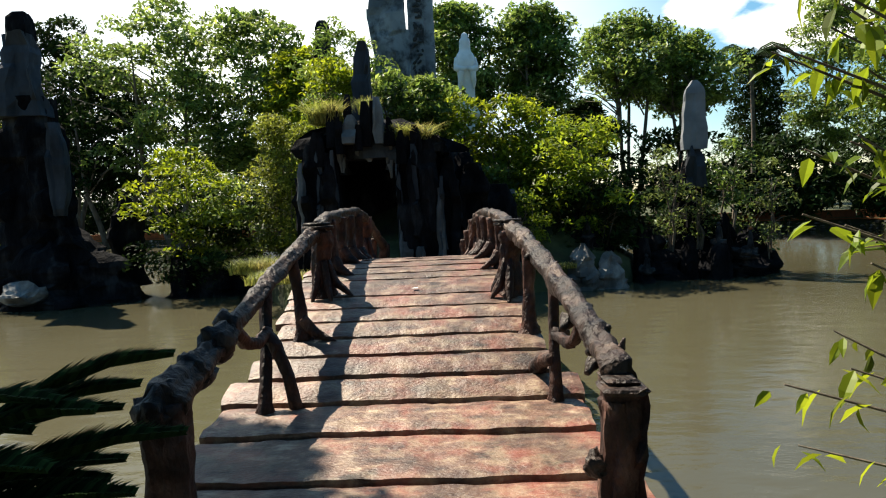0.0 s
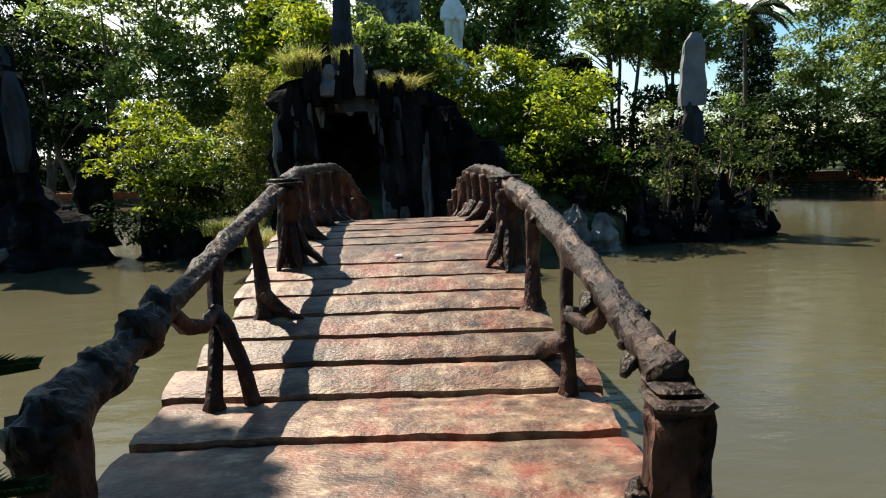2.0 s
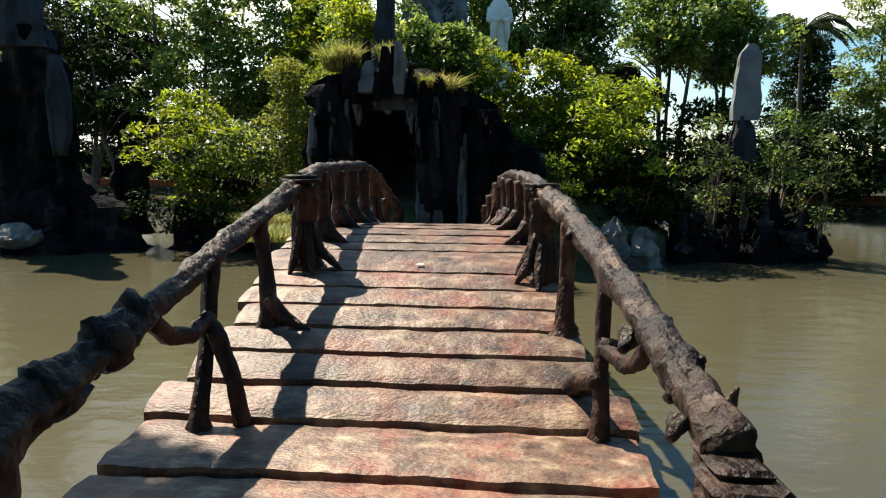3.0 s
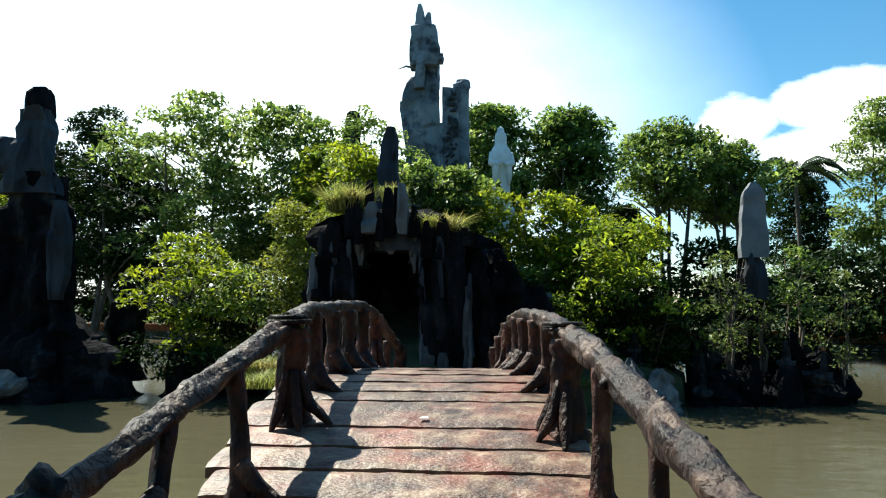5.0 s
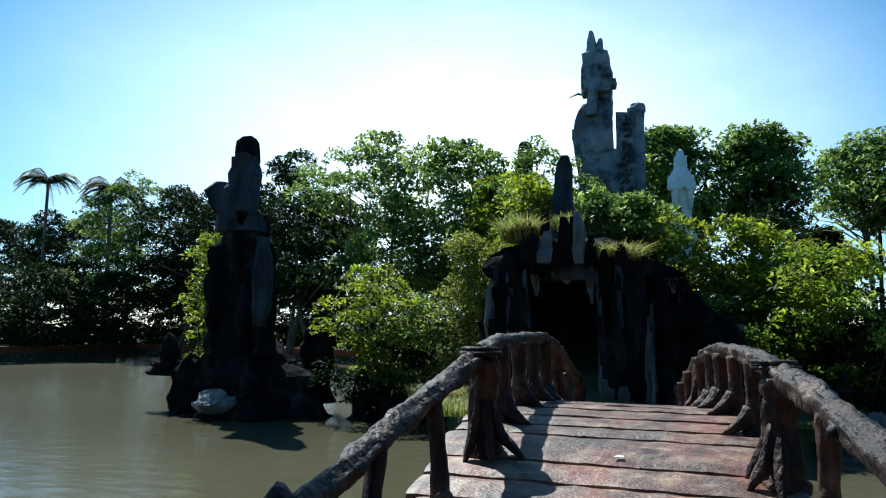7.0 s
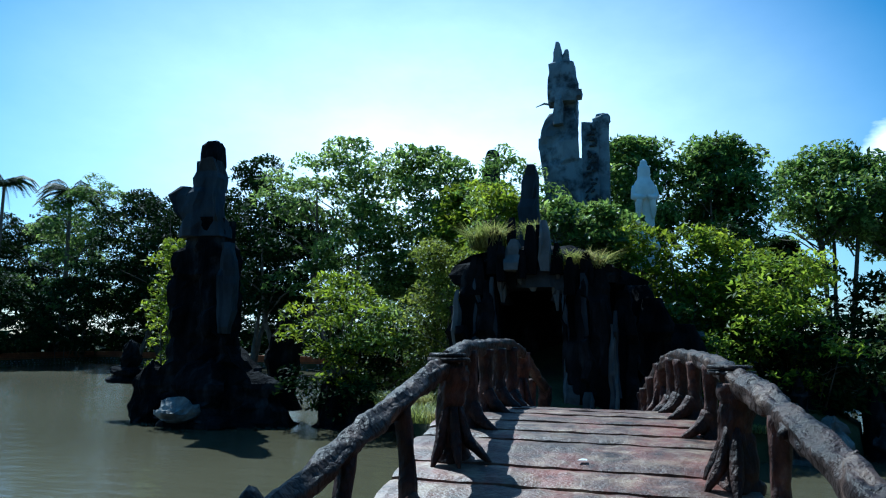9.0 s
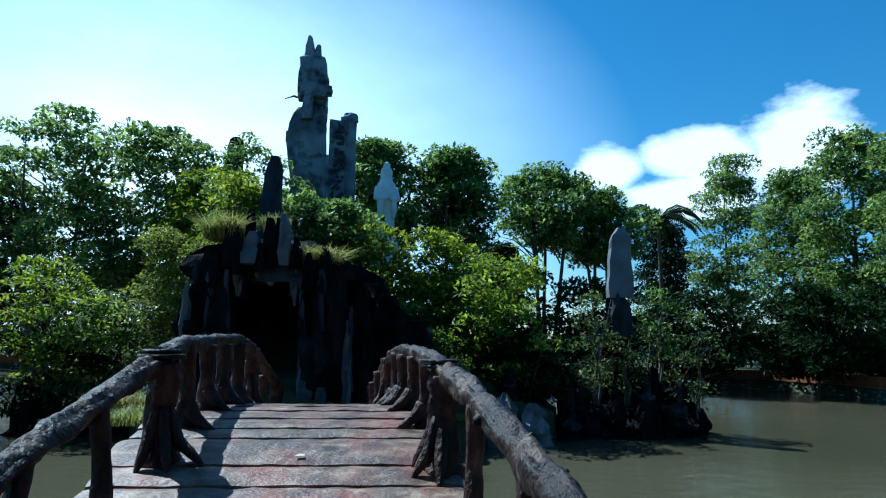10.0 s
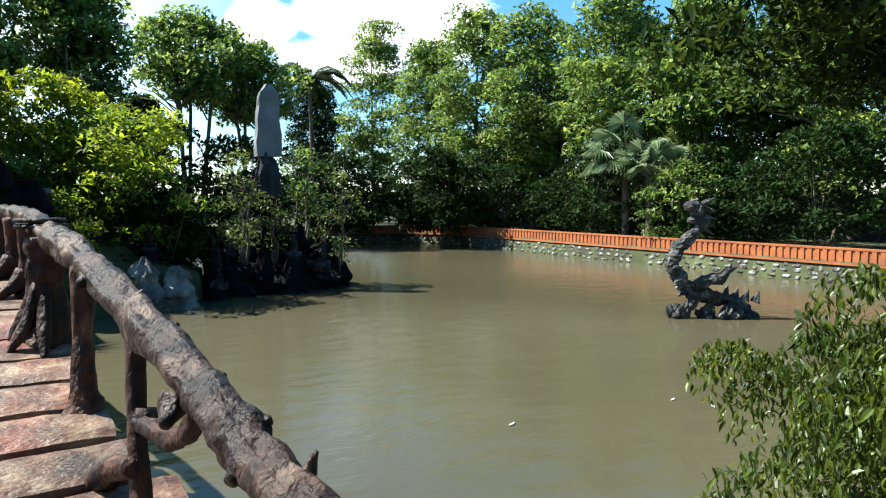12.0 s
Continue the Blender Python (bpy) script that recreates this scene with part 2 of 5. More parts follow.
def water_material():
    m = bpy.data.materials.new("pond_water")
    m.use_nodes = True
    t = m.node_tree
    n, link = t.nodes, t.links.new
    b = n["Principled BSDF"]
    tc = n.new("ShaderNodeTexCoord")
    nz = n.new("ShaderNodeTexNoise")
    nz.inputs["Scale"].default_value, nz.inputs["Detail"].default_value = 0.12, 4
    link(tc.outputs["Object"], nz.inputs["Vector"])
    rp = n.new("ShaderNodeValToRGB")
    rp.color_ramp.elements[0].position, rp.color_ramp.elements[0].color = 0.35, (0.062, 0.056, 0.032, 1)
    rp.color_ramp.elements[1].position, rp.color_ramp.elements[1].color = 0.65, (0.084, 0.077, 0.047, 1)
    link(nz.outputs["Fac"], rp.inputs[0])
    link(rp.outputs[0], b.inputs["Base Color"])
    b.inputs["Roughness"].default_value, b.inputs["IOR"].default_value = 0.16, 1.33
    big = n.new("ShaderNodeTexNoise")
    big.inputs["Scale"].default_value, big.inputs["Detail"].default_value = 1.6, 5
    mp = n.new("ShaderNodeMapping")
    mp.inputs["Scale"].default_value = (1.0, 1.8, 1.0)
    link(tc.outputs["Object"], mp.inputs[0])
    link(mp.outputs[0], big.inputs["Vector"])
    bp = n.new("ShaderNodeBump")
    bp.inputs["Strength"].default_value, bp.inputs["Distance"].default_value = 0.35, 0.05
    link(big.outputs["Fac"], bp.inputs["Height"])
    link(bp.outputs[0], b.inputs["Normal"])
    return m


M_WATER = water_material()


# ---- builders ----
def mesh(name, verts, faces, mat, smooth=False):
    me = bpy.data.meshes.new(name)
    me.from_pydata([tuple(map(float, v)) for v in verts] if not isinstance(verts, np.ndarray) else verts.tolist(), [], faces if isinstance(faces, list) else faces.tolist())
    me.materials.append(mat)
    if smooth:
        me.shade_smooth()
    me.update()
    return me


def piece(name, vf, mat, parent=None, label="", smooth=False):
    """One mesh object, under a thing where one is given."""
    ob = new(name, mesh(name, vf[0], vf[1], mat, smooth))
    if parent:
        ob.parent = parent
    return tagged(ob, label)


def thing(name, label, category, group="", at=(0, 0, 0), turn=0):
    ob = new(name)
    ob.empty_display_size = 0.1
    ob.matrix_basis = pose(*at, 0, 0, turn)
    return tagged(ob, label, category, group)


def join(*parts):
    vs, fs, k = [], [], 0
    for v, f in parts:
        vs.extend([tuple(map(float, p)) for p in v])
        fs.extend([tuple(int(i) + k for i in q) for q in f])
        k += len(v)
    return vs, fs


def n3(p, s, seed=0):
    return noise.noise(Vector((p[0] * s + seed * 7.3, p[1] * s - seed * 3.1, p[2] * s + seed * 5.7)))


def tube(points, radii, seg=8, rough=0.0, seed=0, fine=3):
    """A closed tapered tube through points, its skin made uneven by noise."""
    pts, rs = [], []
    for i in range(len(points) - 1):
        a, b = Vector(points[i]), Vector(points[i + 1])
        for k in range(fine):
            f = k / fine
            pts.append(a.lerp(b, f))
            rs.append(radii[i] * (1 - f) + radii[i + 1] * f)
    pts.append(Vector(points[-1]))
    rs.append(radii[-1])
    vs, fs = [], []
    side = None
    for i, p in enumerate(pts):
        way = (pts[min(i + 1, len(pts) - 1)] - pts[max(i - 1, 0)]).normalized()
        if side is None:
            side = way.orthogonal().normalized()
        side = (side - way * side.dot(way)).normalized()
        up = way.cross(side)
        for k in range(seg):
            a = 2 * math.pi * k / seg
            d = side * math.cos(a) + up * math.sin(a)
            q = p + d * rs[i]
            r = rs[i] * (1 + rough * (1.6 * n3(q, 6, seed) + 1.0 * n3(q, 17, seed + 1)))
            vs.append(p + d * r)
    for i in range(len(pts) - 1):
        for k in range(seg):
            a, b = i * seg + k, i * seg + (k + 1) % seg
            fs.append((a, b, b + seg, a + seg))
    fs.append(tuple(range(seg))[::-1])
    fs.append(tuple((len(pts) - 1) * seg + k for k in range(seg)))
    return vs, fs


def crag(w, d, h, seed, taper=0.6, rings=14, seg=20, rough=0.22, lean=(0, 0), slab=0.5, top=0.25, base=1.0):
    """An upright craggy rock on z=0: stepped facets, upright ribs, uneven broken top."""
    vs, fs = [], []
    rnd = random.Random(seed)
    ph = [rnd.uniform(0, 6.28) for _ in range(4)]
    for i in range(rings + 1):
        f = i / rings
        prof = base * (1 - f) + taper * f + (0.13 * math.sin(f * 9 + ph[0]) + 0.09 * math.sin(f * 17 + ph[1])) * (1 - f * 0.5)
        if f > 1 - top:
            g = (f - 1 + top) / top
            prof *= max(0.12, math.sqrt(max(0.0, 1 - g * g * 0.95)))
        for k in range(seg):
            a = 2 * math.pi * k / seg
            rib = slab * 0.22 * (abs(math.sin(a * 2.5 + ph[2])) - 0.5)
            q = (math.cos(a) * w, math.sin(a) * d, f * h)
            cell = noise.cell(Vector((q[0] * 2.2 / max(w, .3) + seed, q[1] * 2.2 / max(d, .3), f * 4.0 + seed))) - 0.5
            r = prof * (1 + rib + rough * (1.3 * n3(q, 1.1 / max(w, 0.3), seed) + 0.7 * n3(q, 3.3 / max(w, 0.3), seed + 3)) + slab * 0.28 * cell)
            vs.append((math.cos(a) * w * r + lean[0] * f * h, math.sin(a) * d * r + lean[1] * f * h,
                       f * h + (0.10 * h * n3(q, 1.6 / max(w, 0.3), seed + 5) * (f > 0.3) * f)))
    for i in range(rings):
        for k in range(seg):
            a, b = i * seg + k, i * seg + (k + 1) % seg
            fs.append((a, b, b + seg, a + seg))
    fs.append(tuple(range(seg))[::-1])
    fs.append(tuple(rings * seg + k for k in range(seg)))
    return vs, fs


def shift(vf, x=0, y=0, z=0, turn=0, tilt=0):
    m = pose(x, y, z, tilt, 0, turn)
    return [m @ Vector(v) for v in vf[0]], vf[1]


def boulder(w, d, h, seed, rough=0.3, sub=3):
    bm = bmesh.new()
    bmesh.ops.create_icosphere(bm, subdivisions=sub, radius=1)
    vs = []
    for v in bm.verts:
        p = v.co
        c = noise.cell(p * 1.7 + Vector((seed, seed * 2, 0))) - 0.5
        r = 1 + rough * (1.2 * n3(p, 1.2, seed) + 0.8 * n3(p, 3.1, seed + 2)) + 0.25 * rough * c
        vs.append((p.x * w * r, p.y * d * r, (p.z * 0.5 + 0.42) * h * r))
    fs = [tuple(x.index for x in f.verts) for f in bm.faces]
    bm.free()
    return vs, fs


def hewn(rows, y0, y1, seed, chip=0.03, step=0.16):
    """A rough-hewn upright stone: rows of (z, left, right) from the bottom up give its outline; front and back are broken planes."""
    lv = []
    for (za, la, ra), (zb, lb, rb) in zip(rows, rows[1:]):
        k = max(1, int((zb - za) / step))
        lv += [(za + (zb - za) * i / k, la + (lb - la) * i / k, ra + (rb - ra) * i / k) for i in range(k)]
    lv.append(rows[-1])
    nx, vs, fs = 6, [], []
    mid, dep, wide = (y0 + y1) / 2, (y1 - y0) / 2, max(r - l for _, l, r in rows)
    ring = [(i / nx, 0.0) for i in range(nx)] + [(1.0, j / 3) for j in range(3)] + [(1 - i / nx, 1.0) for i in range(nx)] + [(0.0, 1 - j / 3) for j in range(3)]
    n = len(ring)
    for z, l, r in lv:
        d = dep * (0.45 + 0.55 * (r - l) / wide)
        for a, b in ring:
            x, y = l + (r - l) * a, mid + d * (2 * b - 1)
            cut = 0.10 * d * (abs(2 * a - 1) ** 3) * (1 if b == 0 else -1 if b == 1 else 0)
            cell = noise.cell(Vector((x * 2.3 + seed, y * 1.1, z * 1.3))) - 0.5
            vs.append((x + chip * (n3((x, y, z), 3.0, seed) + 0.6 * n3((x, y, z), 9.0, seed)), y + cut + chip * (1.5 * cell + n3((x, y, z), 2.5, seed + 1)), z + 0.5 * chip * n3((x, y, z), 4, seed + 2)))
    for j in range(len(lv) - 1):
        for i in range(n):
            p, q = j * n + i, j * n + (i + 1) % n
            fs.append((p, q, q + n, p + n))
    fs.append(tuple(range(n))[::-1])
    fs.append(tuple((len(lv) - 1) * n + i for i in range(n)))
    return vs, fs


def slab_rock(x, y, z, w, d, h, seed, taper=0.6, chip=0.07, lean=0.0):
    """A split, angular upright rock, w and d being its half sizes at the foot."""
    rnd = random.Random(seed)
    rows, n = [], max(4, int(h / 0.45))
    for i in range(n + 1):
        f = i / n
        k = 1 + (taper - 1) * f ** 1.3
        if i == n:
            k *= 0.55
        rows.append((z + h * (f if i < n else 1.0), x + lean * f * h - w * k * rnd.uniform(0.82, 1.12), x + lean * f * h + w * k * rnd.uniform(0.82, 1.12)))
    return hewn(rows, y - d, y + d, seed, chip, 0.14)


def box(x0, x1, y0, y1, z0, z1):
    v = [(x, y, z) for x in (x0, x1) for y in (y0, y1) for z in (z0, z1)]
    return v, [(0, 1, 3, 2), (4, 6, 7, 5), (0, 4, 5, 1), (2, 3, 7, 6), (0, 2, 6, 4), (1, 5, 7, 3)]


def leaves(centres, size, seed, wide=0.45, droop=0.25, jitter=0.35):
    """Folded leaf blades at centres (n x 3), each four points and two faces."""
    rs = np.random.RandomState(seed)
    c = np.asarray(centres, float)
    n = len(c)
    a = rs.uniform(0, 2 * np.pi, n)
    tilt = rs.normal(-droop, 0.55, n)
    d = np.stack([np.cos(a) * np.cos(tilt), np.sin(a) * np.cos(tilt), np.sin(tilt)], 1)
    s = np.cross(d, rs.normal(0, 0.45, (n, 3)) + np.array([0, 0, 1.0]))
    s /= np.linalg.norm(s, axis=1)[:, None] + 1e-9
    u = np.cross(s, d)
    ln = size * (1 + jitter * rs.uniform(-1, 1, n))[:, None]
    base, tip = c - d * ln * 0.5, c + d * ln * 0.5
    mid = c - u * ln * 0.0
    l, r = mid - s * ln * wide * 0.5 + u * ln * 0.08, mid + s * ln * wide * 0.5 + u * ln * 0.08
    v = np.stack([base, l, tip, r], 1).reshape(-1, 3)
    k = np.arange(n)[:, None] * 4
    f = np.concatenate([k + np.array([0, 1, 2]), k + np.array([0, 2, 3])], 0)
    return v, f


def long_leaves(centres, size, seed, wide=0.4, droop=0.5):
    """Pointed leaf blades with a bent midrib, eight points and six faces each."""
    rs = np.random.RandomState(seed)
    c = np.asarray(centres, float)
    n = len(c)
    a, tilt = rs.uniform(0, 2 * np.pi, n), rs.normal(-droop, 0.35, n)
    d = np.stack([np.cos(a) * np.cos(tilt), np.sin(a) * np.cos(tilt), np.sin(tilt)], 1)
    s = np.cross(d, rs.normal(0, 0.35, (n, 3)) + np.array([0, 0, 1.0]))
    s /= np.linalg.norm(s, axis=1)[:, None] + 1e-9
    u = np.cross(s, d)
    ln = size * (1 + 0.35 * rs.uniform(-1, 1, n))[:, None]

    def at(f, w, h):
        return c + d * ln * (f - 0.3) + s * ln * w * wide + u * ln * h
    v = np.stack([at(0, 0, 0), at(.25, -.42, .06), at(.6, -.42, .03), at(1, 0, -.16), at(.6, .42, .03), at(.25, .42, .06), at(.28, 0, 0.0), at(.62, 0, -.03)], 1).reshape(-1, 3)
    k = np.arange(n)[:, None] * 8
    f = [q for t in ([0, 1, 6], [6, 1, 2], [6, 2, 7], [7, 2, 3], [0, 6, 5], [6, 4, 5], [6, 7, 4], [7, 3, 4]) for q in (k + np.array(t)).tolist()]
    return v, f


def cloud(clumps, per, seed, shell=0.55):
    """Points in the outer part of clumps (x, y, z, radius, flat)."""
    rs = np.random.RandomState(seed)
    out = []
    for x, y, z, r, flat in clumps:
        n = max(6, int(per * r * r))
        d = rs.normal(0, 1, (n, 3))
        d /= np.linalg.norm(d, axis=1)[:, None]
        d[:, 2] = np.where(d[:, 2] < -0.35, -d[:, 2], d[:, 2])
        rad = r * (shell + (1.08 - shell) * rs.uniform(0, 1, n) ** 0.6)
        p = d * rad[:, None]
        p[:, 2] *= flat
        out.append(p + np.array([x, y, z]))
    return np.concatenate(out)


def crown_clumps(w, h, z0, seed, count, rmin=0.35, rmax=0.75, power=1.0, point=0.0):
    """Clump centres for a crown w wide and h high that starts at z0."""
    rnd = random.Random(seed)
    out = []
    for i in range(count):
        f = rnd.random() ** power
        half = w * 0.5 * (math.sin(math.pi * (0.10 + 0.84 * f)) ** 0.7) * (1 - point * f)
        a = rnd.uniform(0, 6.28)
        r = half * math.sqrt(rnd.random()) * 0.95
        lump = 1 + 0.25 * math.sin(a * 3 + seed) * math.sin(f * 7 + seed)
        out.append((math.cos(a) * r * lump, math.sin(a) * r * lump, z0 + f * h, rnd.uniform(rmin, rmax), rnd.uniform(0.55, 0.85)))
    return out


def limbs(height, spread, z_fork, radius, seed, count=7, tip_z=0.8, stems=1, deep=-0.3):
    """Trunk (or several stems) with limbs, in one mesh."""
    rnd = random.Random(seed)
    parts = []
    for s in range(stems):
        ox = rnd.uniform(-0.5, 0.5) * (stems > 1) * spread * 0.25
        oy = rnd.uniform(-0.5, 0.5) * (stems > 1) * spread * 0.25
        pts = [(ox * 0.4, oy * 0.4, deep), (ox + rnd.uniform(-.1, .1), oy, z_fork * 0.5), (ox * 1.5 + rnd.uniform(-.2, .2), oy * 1.5 + rnd.uniform(-.2, .2), z_fork),
               (ox * 2 + rnd.uniform(-.3, .3), oy * 2 + rnd.uniform(-.3, .3), height * 0.9)]
        k = radius / math.sqrt(stems)
        parts.append(tube(pts, [k * 1.35, k, k * 0.8, k * 0.15], 7, 0.12, seed + s))
        for i in range(count):
            f = rnd.uniform(0.0, 0.75)
            z = z_fork * (1 - f) * 0.9 + height * 0.85 * f
            a = rnd.uniform(0, 6.28)
            L = spread * 0.42 * (1 - 0.5 * f)
            b = Vector((ox * 1.5, oy * 1.5, z))
            e = b + Vector((math.cos(a) * L, math.sin(a) * L, L * rnd.uniform(0.35, 0.9)))
            parts.append(tube([b, b.lerp(e, 0.5) + Vector((0, 0, 0.12 * L)), e], [k * 0.42 * (1 - 0.4 * f), k * 0.28, k * 0.07], 5, 0.1, seed + i, 2))
    return join(*parts)


def tree(name, label, at, height, width, z0, leaf, size, seed, count=60, per=170, rmin=0.35, rmax=0.75, trunk=0.14, stems=1, group="", point=0.0, power=1.0,
         category="tree", wide=0.45, droop=0.25, turn=0):
    t = thing(name, label, category, group, at, turn)
    piece("trunk", limbs(height, width, z0, trunk, seed, 6, 0.8, stems), M_TRUNK, t, smooth=True)
    c = crown_clumps(width, height - z0, z0, seed, count, rmin, rmax, power, point)
    v, f = leaves(cloud(c, per, seed), size, seed, wide, droop)
    piece("crown", (v, f), leaf, t)
    return t


# ---- ground, pond, banks ----
POND = [(19.0, -7.0), (19.2, 5.2), (19.6, 13.4), (20.3, 24.6), (18.6, 28.2), (10.0, 32.0), (-4.0, 34.0), (-21.0, 39.5), (-43.0, 44.0), (-40.0, 29.0),
        (-38.0, 10.0), (-36.0, -6.0), (-14.0, -5.0), (-5.0, -3.2), (-2.2, -1.8), (2.2, -1.8), (4.2, -2.6), (9.0, -5.5)]


def refine(poly, step):
    out = []
    for i, a in enumerate(poly):
        b = poly[(i + 1) % len(poly)]
        k = max(1, int(math.dist(a, b) / step))
        out += [(a[0] + (b[0] - a[0]) * j / k, a[1] + (b[1] - a[1]) * j / k) for j in range(k)]
    return out


def ground():
    ring = refine(POND, 2.0)
    rows = [[(x, y, -1.2) for x, y in ring], [(x, y, 0.58) for x, y in ring]]
    for far, z in ((1.02, 0.70), (1.12, 0.74), (1.3, 0.75), (1.7, 0.8), (3, 0.8), (10, 0.8), (60, 0.5)):
        rows.append([((x + 8) * far - 8, (y - 14) * far + 14, z + (0.12 * n3((x * far, y * far, 0), 0.3) if far < 5 else 0)) for x, y in ring])
    vs = [p for r in rows for p in r]
    n = len(ring)
    fs = [(r * n + i, r * n + (i + 1) % n, (r + 1) * n + (i + 1) % n, (r + 1) * n + i) for r in range(len(rows) - 1) for i in range(n)]
    return vs, fs


tagged(piece("ground", ground(), M_GROUND, smooth=True), "dark soil and grass banks around the pond", "ground", kind="structure")
tagged(piece("water", ([(-60, -20, 0), (40, -20, 0), (40, 60, 0), (-60, 60, 0)], [(0, 1, 2, 3)]), M_WATER), "murky olive-brown pond water with soft ripples", "water", kind="structure")
path_v = [(x + 0.05 * n3((x, y, 0), 1.3), y, 0.845 + 0.012 * n3((x, y, 0), 2)) for y in np.linspace(-9, -1.74, 16) for x in np.linspace(-1.5, 1.7, 9)]
path_f = [(j * 9 + i, j * 9 + i + 1, j * 9 + i + 10, j * 9 + i + 9) for j in range(15) for i in range(8)]
tagged(piece("pavement", (path_v, path_f), M_PATH), "unseen paved path to the footbridge, colour lowered to bounce less light", "path", kind="structure")

# low bank wall: rubble stone below, terracotta rail above
BANK = POND[0:10]


def bank_wall(a, b, k):
    """One straight run of the bank wall from a to b."""
    a, b = Vector((*a, 0)), Vector((*b, 0))
    L = (b - a).length
    turn = math.degrees(math.atan2(b.y - a.y, b.x - a.x))
    w = tagged(new("wall_bank_%d" % k), "rubble stone bank wall with a ribbed terracotta parapet", "wall", kind="structure")
    w.matrix_basis = pose(a.x, a.y, 0, 0, 0, turn)
    piece("footing", box(0, L, -0.30, -0.02, -0.6, 0.50), M_MORTAR, w)
    piece("coping", box(0, L, -0.32, 0.04, 0.50, 0.56), M_ORANGE, w)
    piece("parapet", box(0, L, -0.22, -0.06, 0.56, 0.90), M_ORANGE, w)
    piece("cap_rail", box(-0.02, L + 0.02, -0.25, -0.02, 0.90, 0.95), M_ORANGE, w)
    return w, L


WALLS = [bank_wall(BANK[i], BANK[i + 1], i + 1) for i in range(len(BANK) - 1)]

# old balustrade fence behind the trees
fence = thing("balustrade_fence", "dark balustrade fence with pierced panels", "fence")
for i in range(26):
    y = 8.0 + i * 1.35
    piece("fence_post", box(27.0, 27.3, y, y + 0.22, 0.5, 2.5), M_DARKWALL, fence)
    piece("fence_panel", box(27.08, 27.22, y + 0.22, y + 1.35, 0.5, 1.75), M_DARKWALL, fence)
    piece("fence_rail", box(27.04, 27.26, y + 0.22, y + 1.35, 2.25, 2.42), M_DARKWALL, fence)
    for j in range(3):
        piece("fence_baluster", box(27.1, 27.2, y + 0.42 + j * 0.32, y + 0.52 + j * 0.32, 1.75, 2.25), M_DARKWALL, fence)

# ---- footbridge ----
SKEW = -0.06


def mid_x(y):
    """The line along the middle of the deck."""
    return 0.145 + SKEW * y


def deck_z(y):
    """Height of the deck: a gentle landing, a steep arch, and a longer fall to the island."""
    u = y + 0.2
    if u < 0:
        return 1.015 + 0.075 * u
    if y < 3.37:
        return 1.015 + 0.436 * u - 0.0729 * u * u
    return 1.6423 - 0.085 * (y - 3.37) - 0.0109 * (y - 3.37) ** 2


def half_deck(y):
    """The landing boards are wider than those of the arch."""
    return 1.155 - 0.165 * max(0.0, min(1.0, (y + 0.1) / 0.5))


JOINTS = [-1.72, -1.16, -0.60, -0.155, 0.093, 0.34, 0.58, 0.83, 1.07, 1.33, 1.79, 2.03, 2.34, 2.72, 3.1, 3.5, 4.0, 4.5, 5.0, 5.5, 6.0, 6.5, 7.0, 7.5, 8.0, 8.6, 9.2]


def plank(y0, y1, seed):
    """A thick board across the deck with wavy worn edges, chipped ends and an uneven, hollowed top."""
    rnd = random.Random(seed)
    half = half_deck((y0 + y1) / 2)
    xa, xb = -half + rnd.uniform(-.04, .04), half + rnd.uniform(-.04, .04)
    nx, ny = 44, 5
    near_end = max(0.0, min(1.0, 0.9 - y0))
    gap = 0.008 + 0.004 * rnd.random() + 0.012 * near_end
    lift = 0.008 + 0.014 * near_end
    top, bot = [], []
    for j in range(ny + 1):
        for i in range(nx + 1):
            f, g = i / nx, j / ny
            x = xa + (xb - xa) * f
            wave = 0.6 + 0.4 * near_end
            e0 = y0 + gap + wave * (0.026 * n3((x, y0, 0), 1.9, 3) + 0.014 * n3((x, y0, 0), 7, 4) + 0.006 * n3((x, y0, 0), 19, 5))
            e1 = y1 - gap + wave * (0.026 * n3((x, y1, 0), 1.9, 3) + 0.014 * n3((x, y1, 0), 7, 4) + 0.006 * n3((x, y1, 0), 19, 6))
            y = e0 + (e1 - e0) * g
            edge = 0.009 * (g in (0, 1)) + 0.008 * (f in (0, 1))
            z = deck_z(y0) + (deck_z(y1) - deck_z(y0)) * g + lift * (1 - g) - edge + 0.007 * n3((x, y, 0), 5, seed) + 0.005 * n3((x, y, 0), 14, seed + 1)
            ragged = 0.03 * n3((0, y, 0), 6, seed + (f == 1)) * (f in (0, 1))
            top.append((x + mid_x(y) + ragged, y, z))
            bot.append((x + mid_x(y) + ragged, y, z - 0.07 + edge))
    vs = top + bot
    n, o = nx + 1, len(top)
    fs = []
    for j in range(ny):
        for i in range(nx):
            a = j * n + i
            fs.append((a, a + 1, a + n + 1, a + n))
            fs.append((o + a, o + a + n, o + a + n + 1, o + a + 1))
    for i in range(nx):
        fs.append((i, o + i, o + i + 1, i + 1))
        a = ny * n + i
        fs.append((a, a + 1, o + a + 1, o + a))
    for j in range(ny):
        a = j * n
        fs.append((a, a + n, o + a + n, o + a))
        a = j * n + nx
        fs.append((a, o + a, o + a + n, a + n))
    return vs, fs


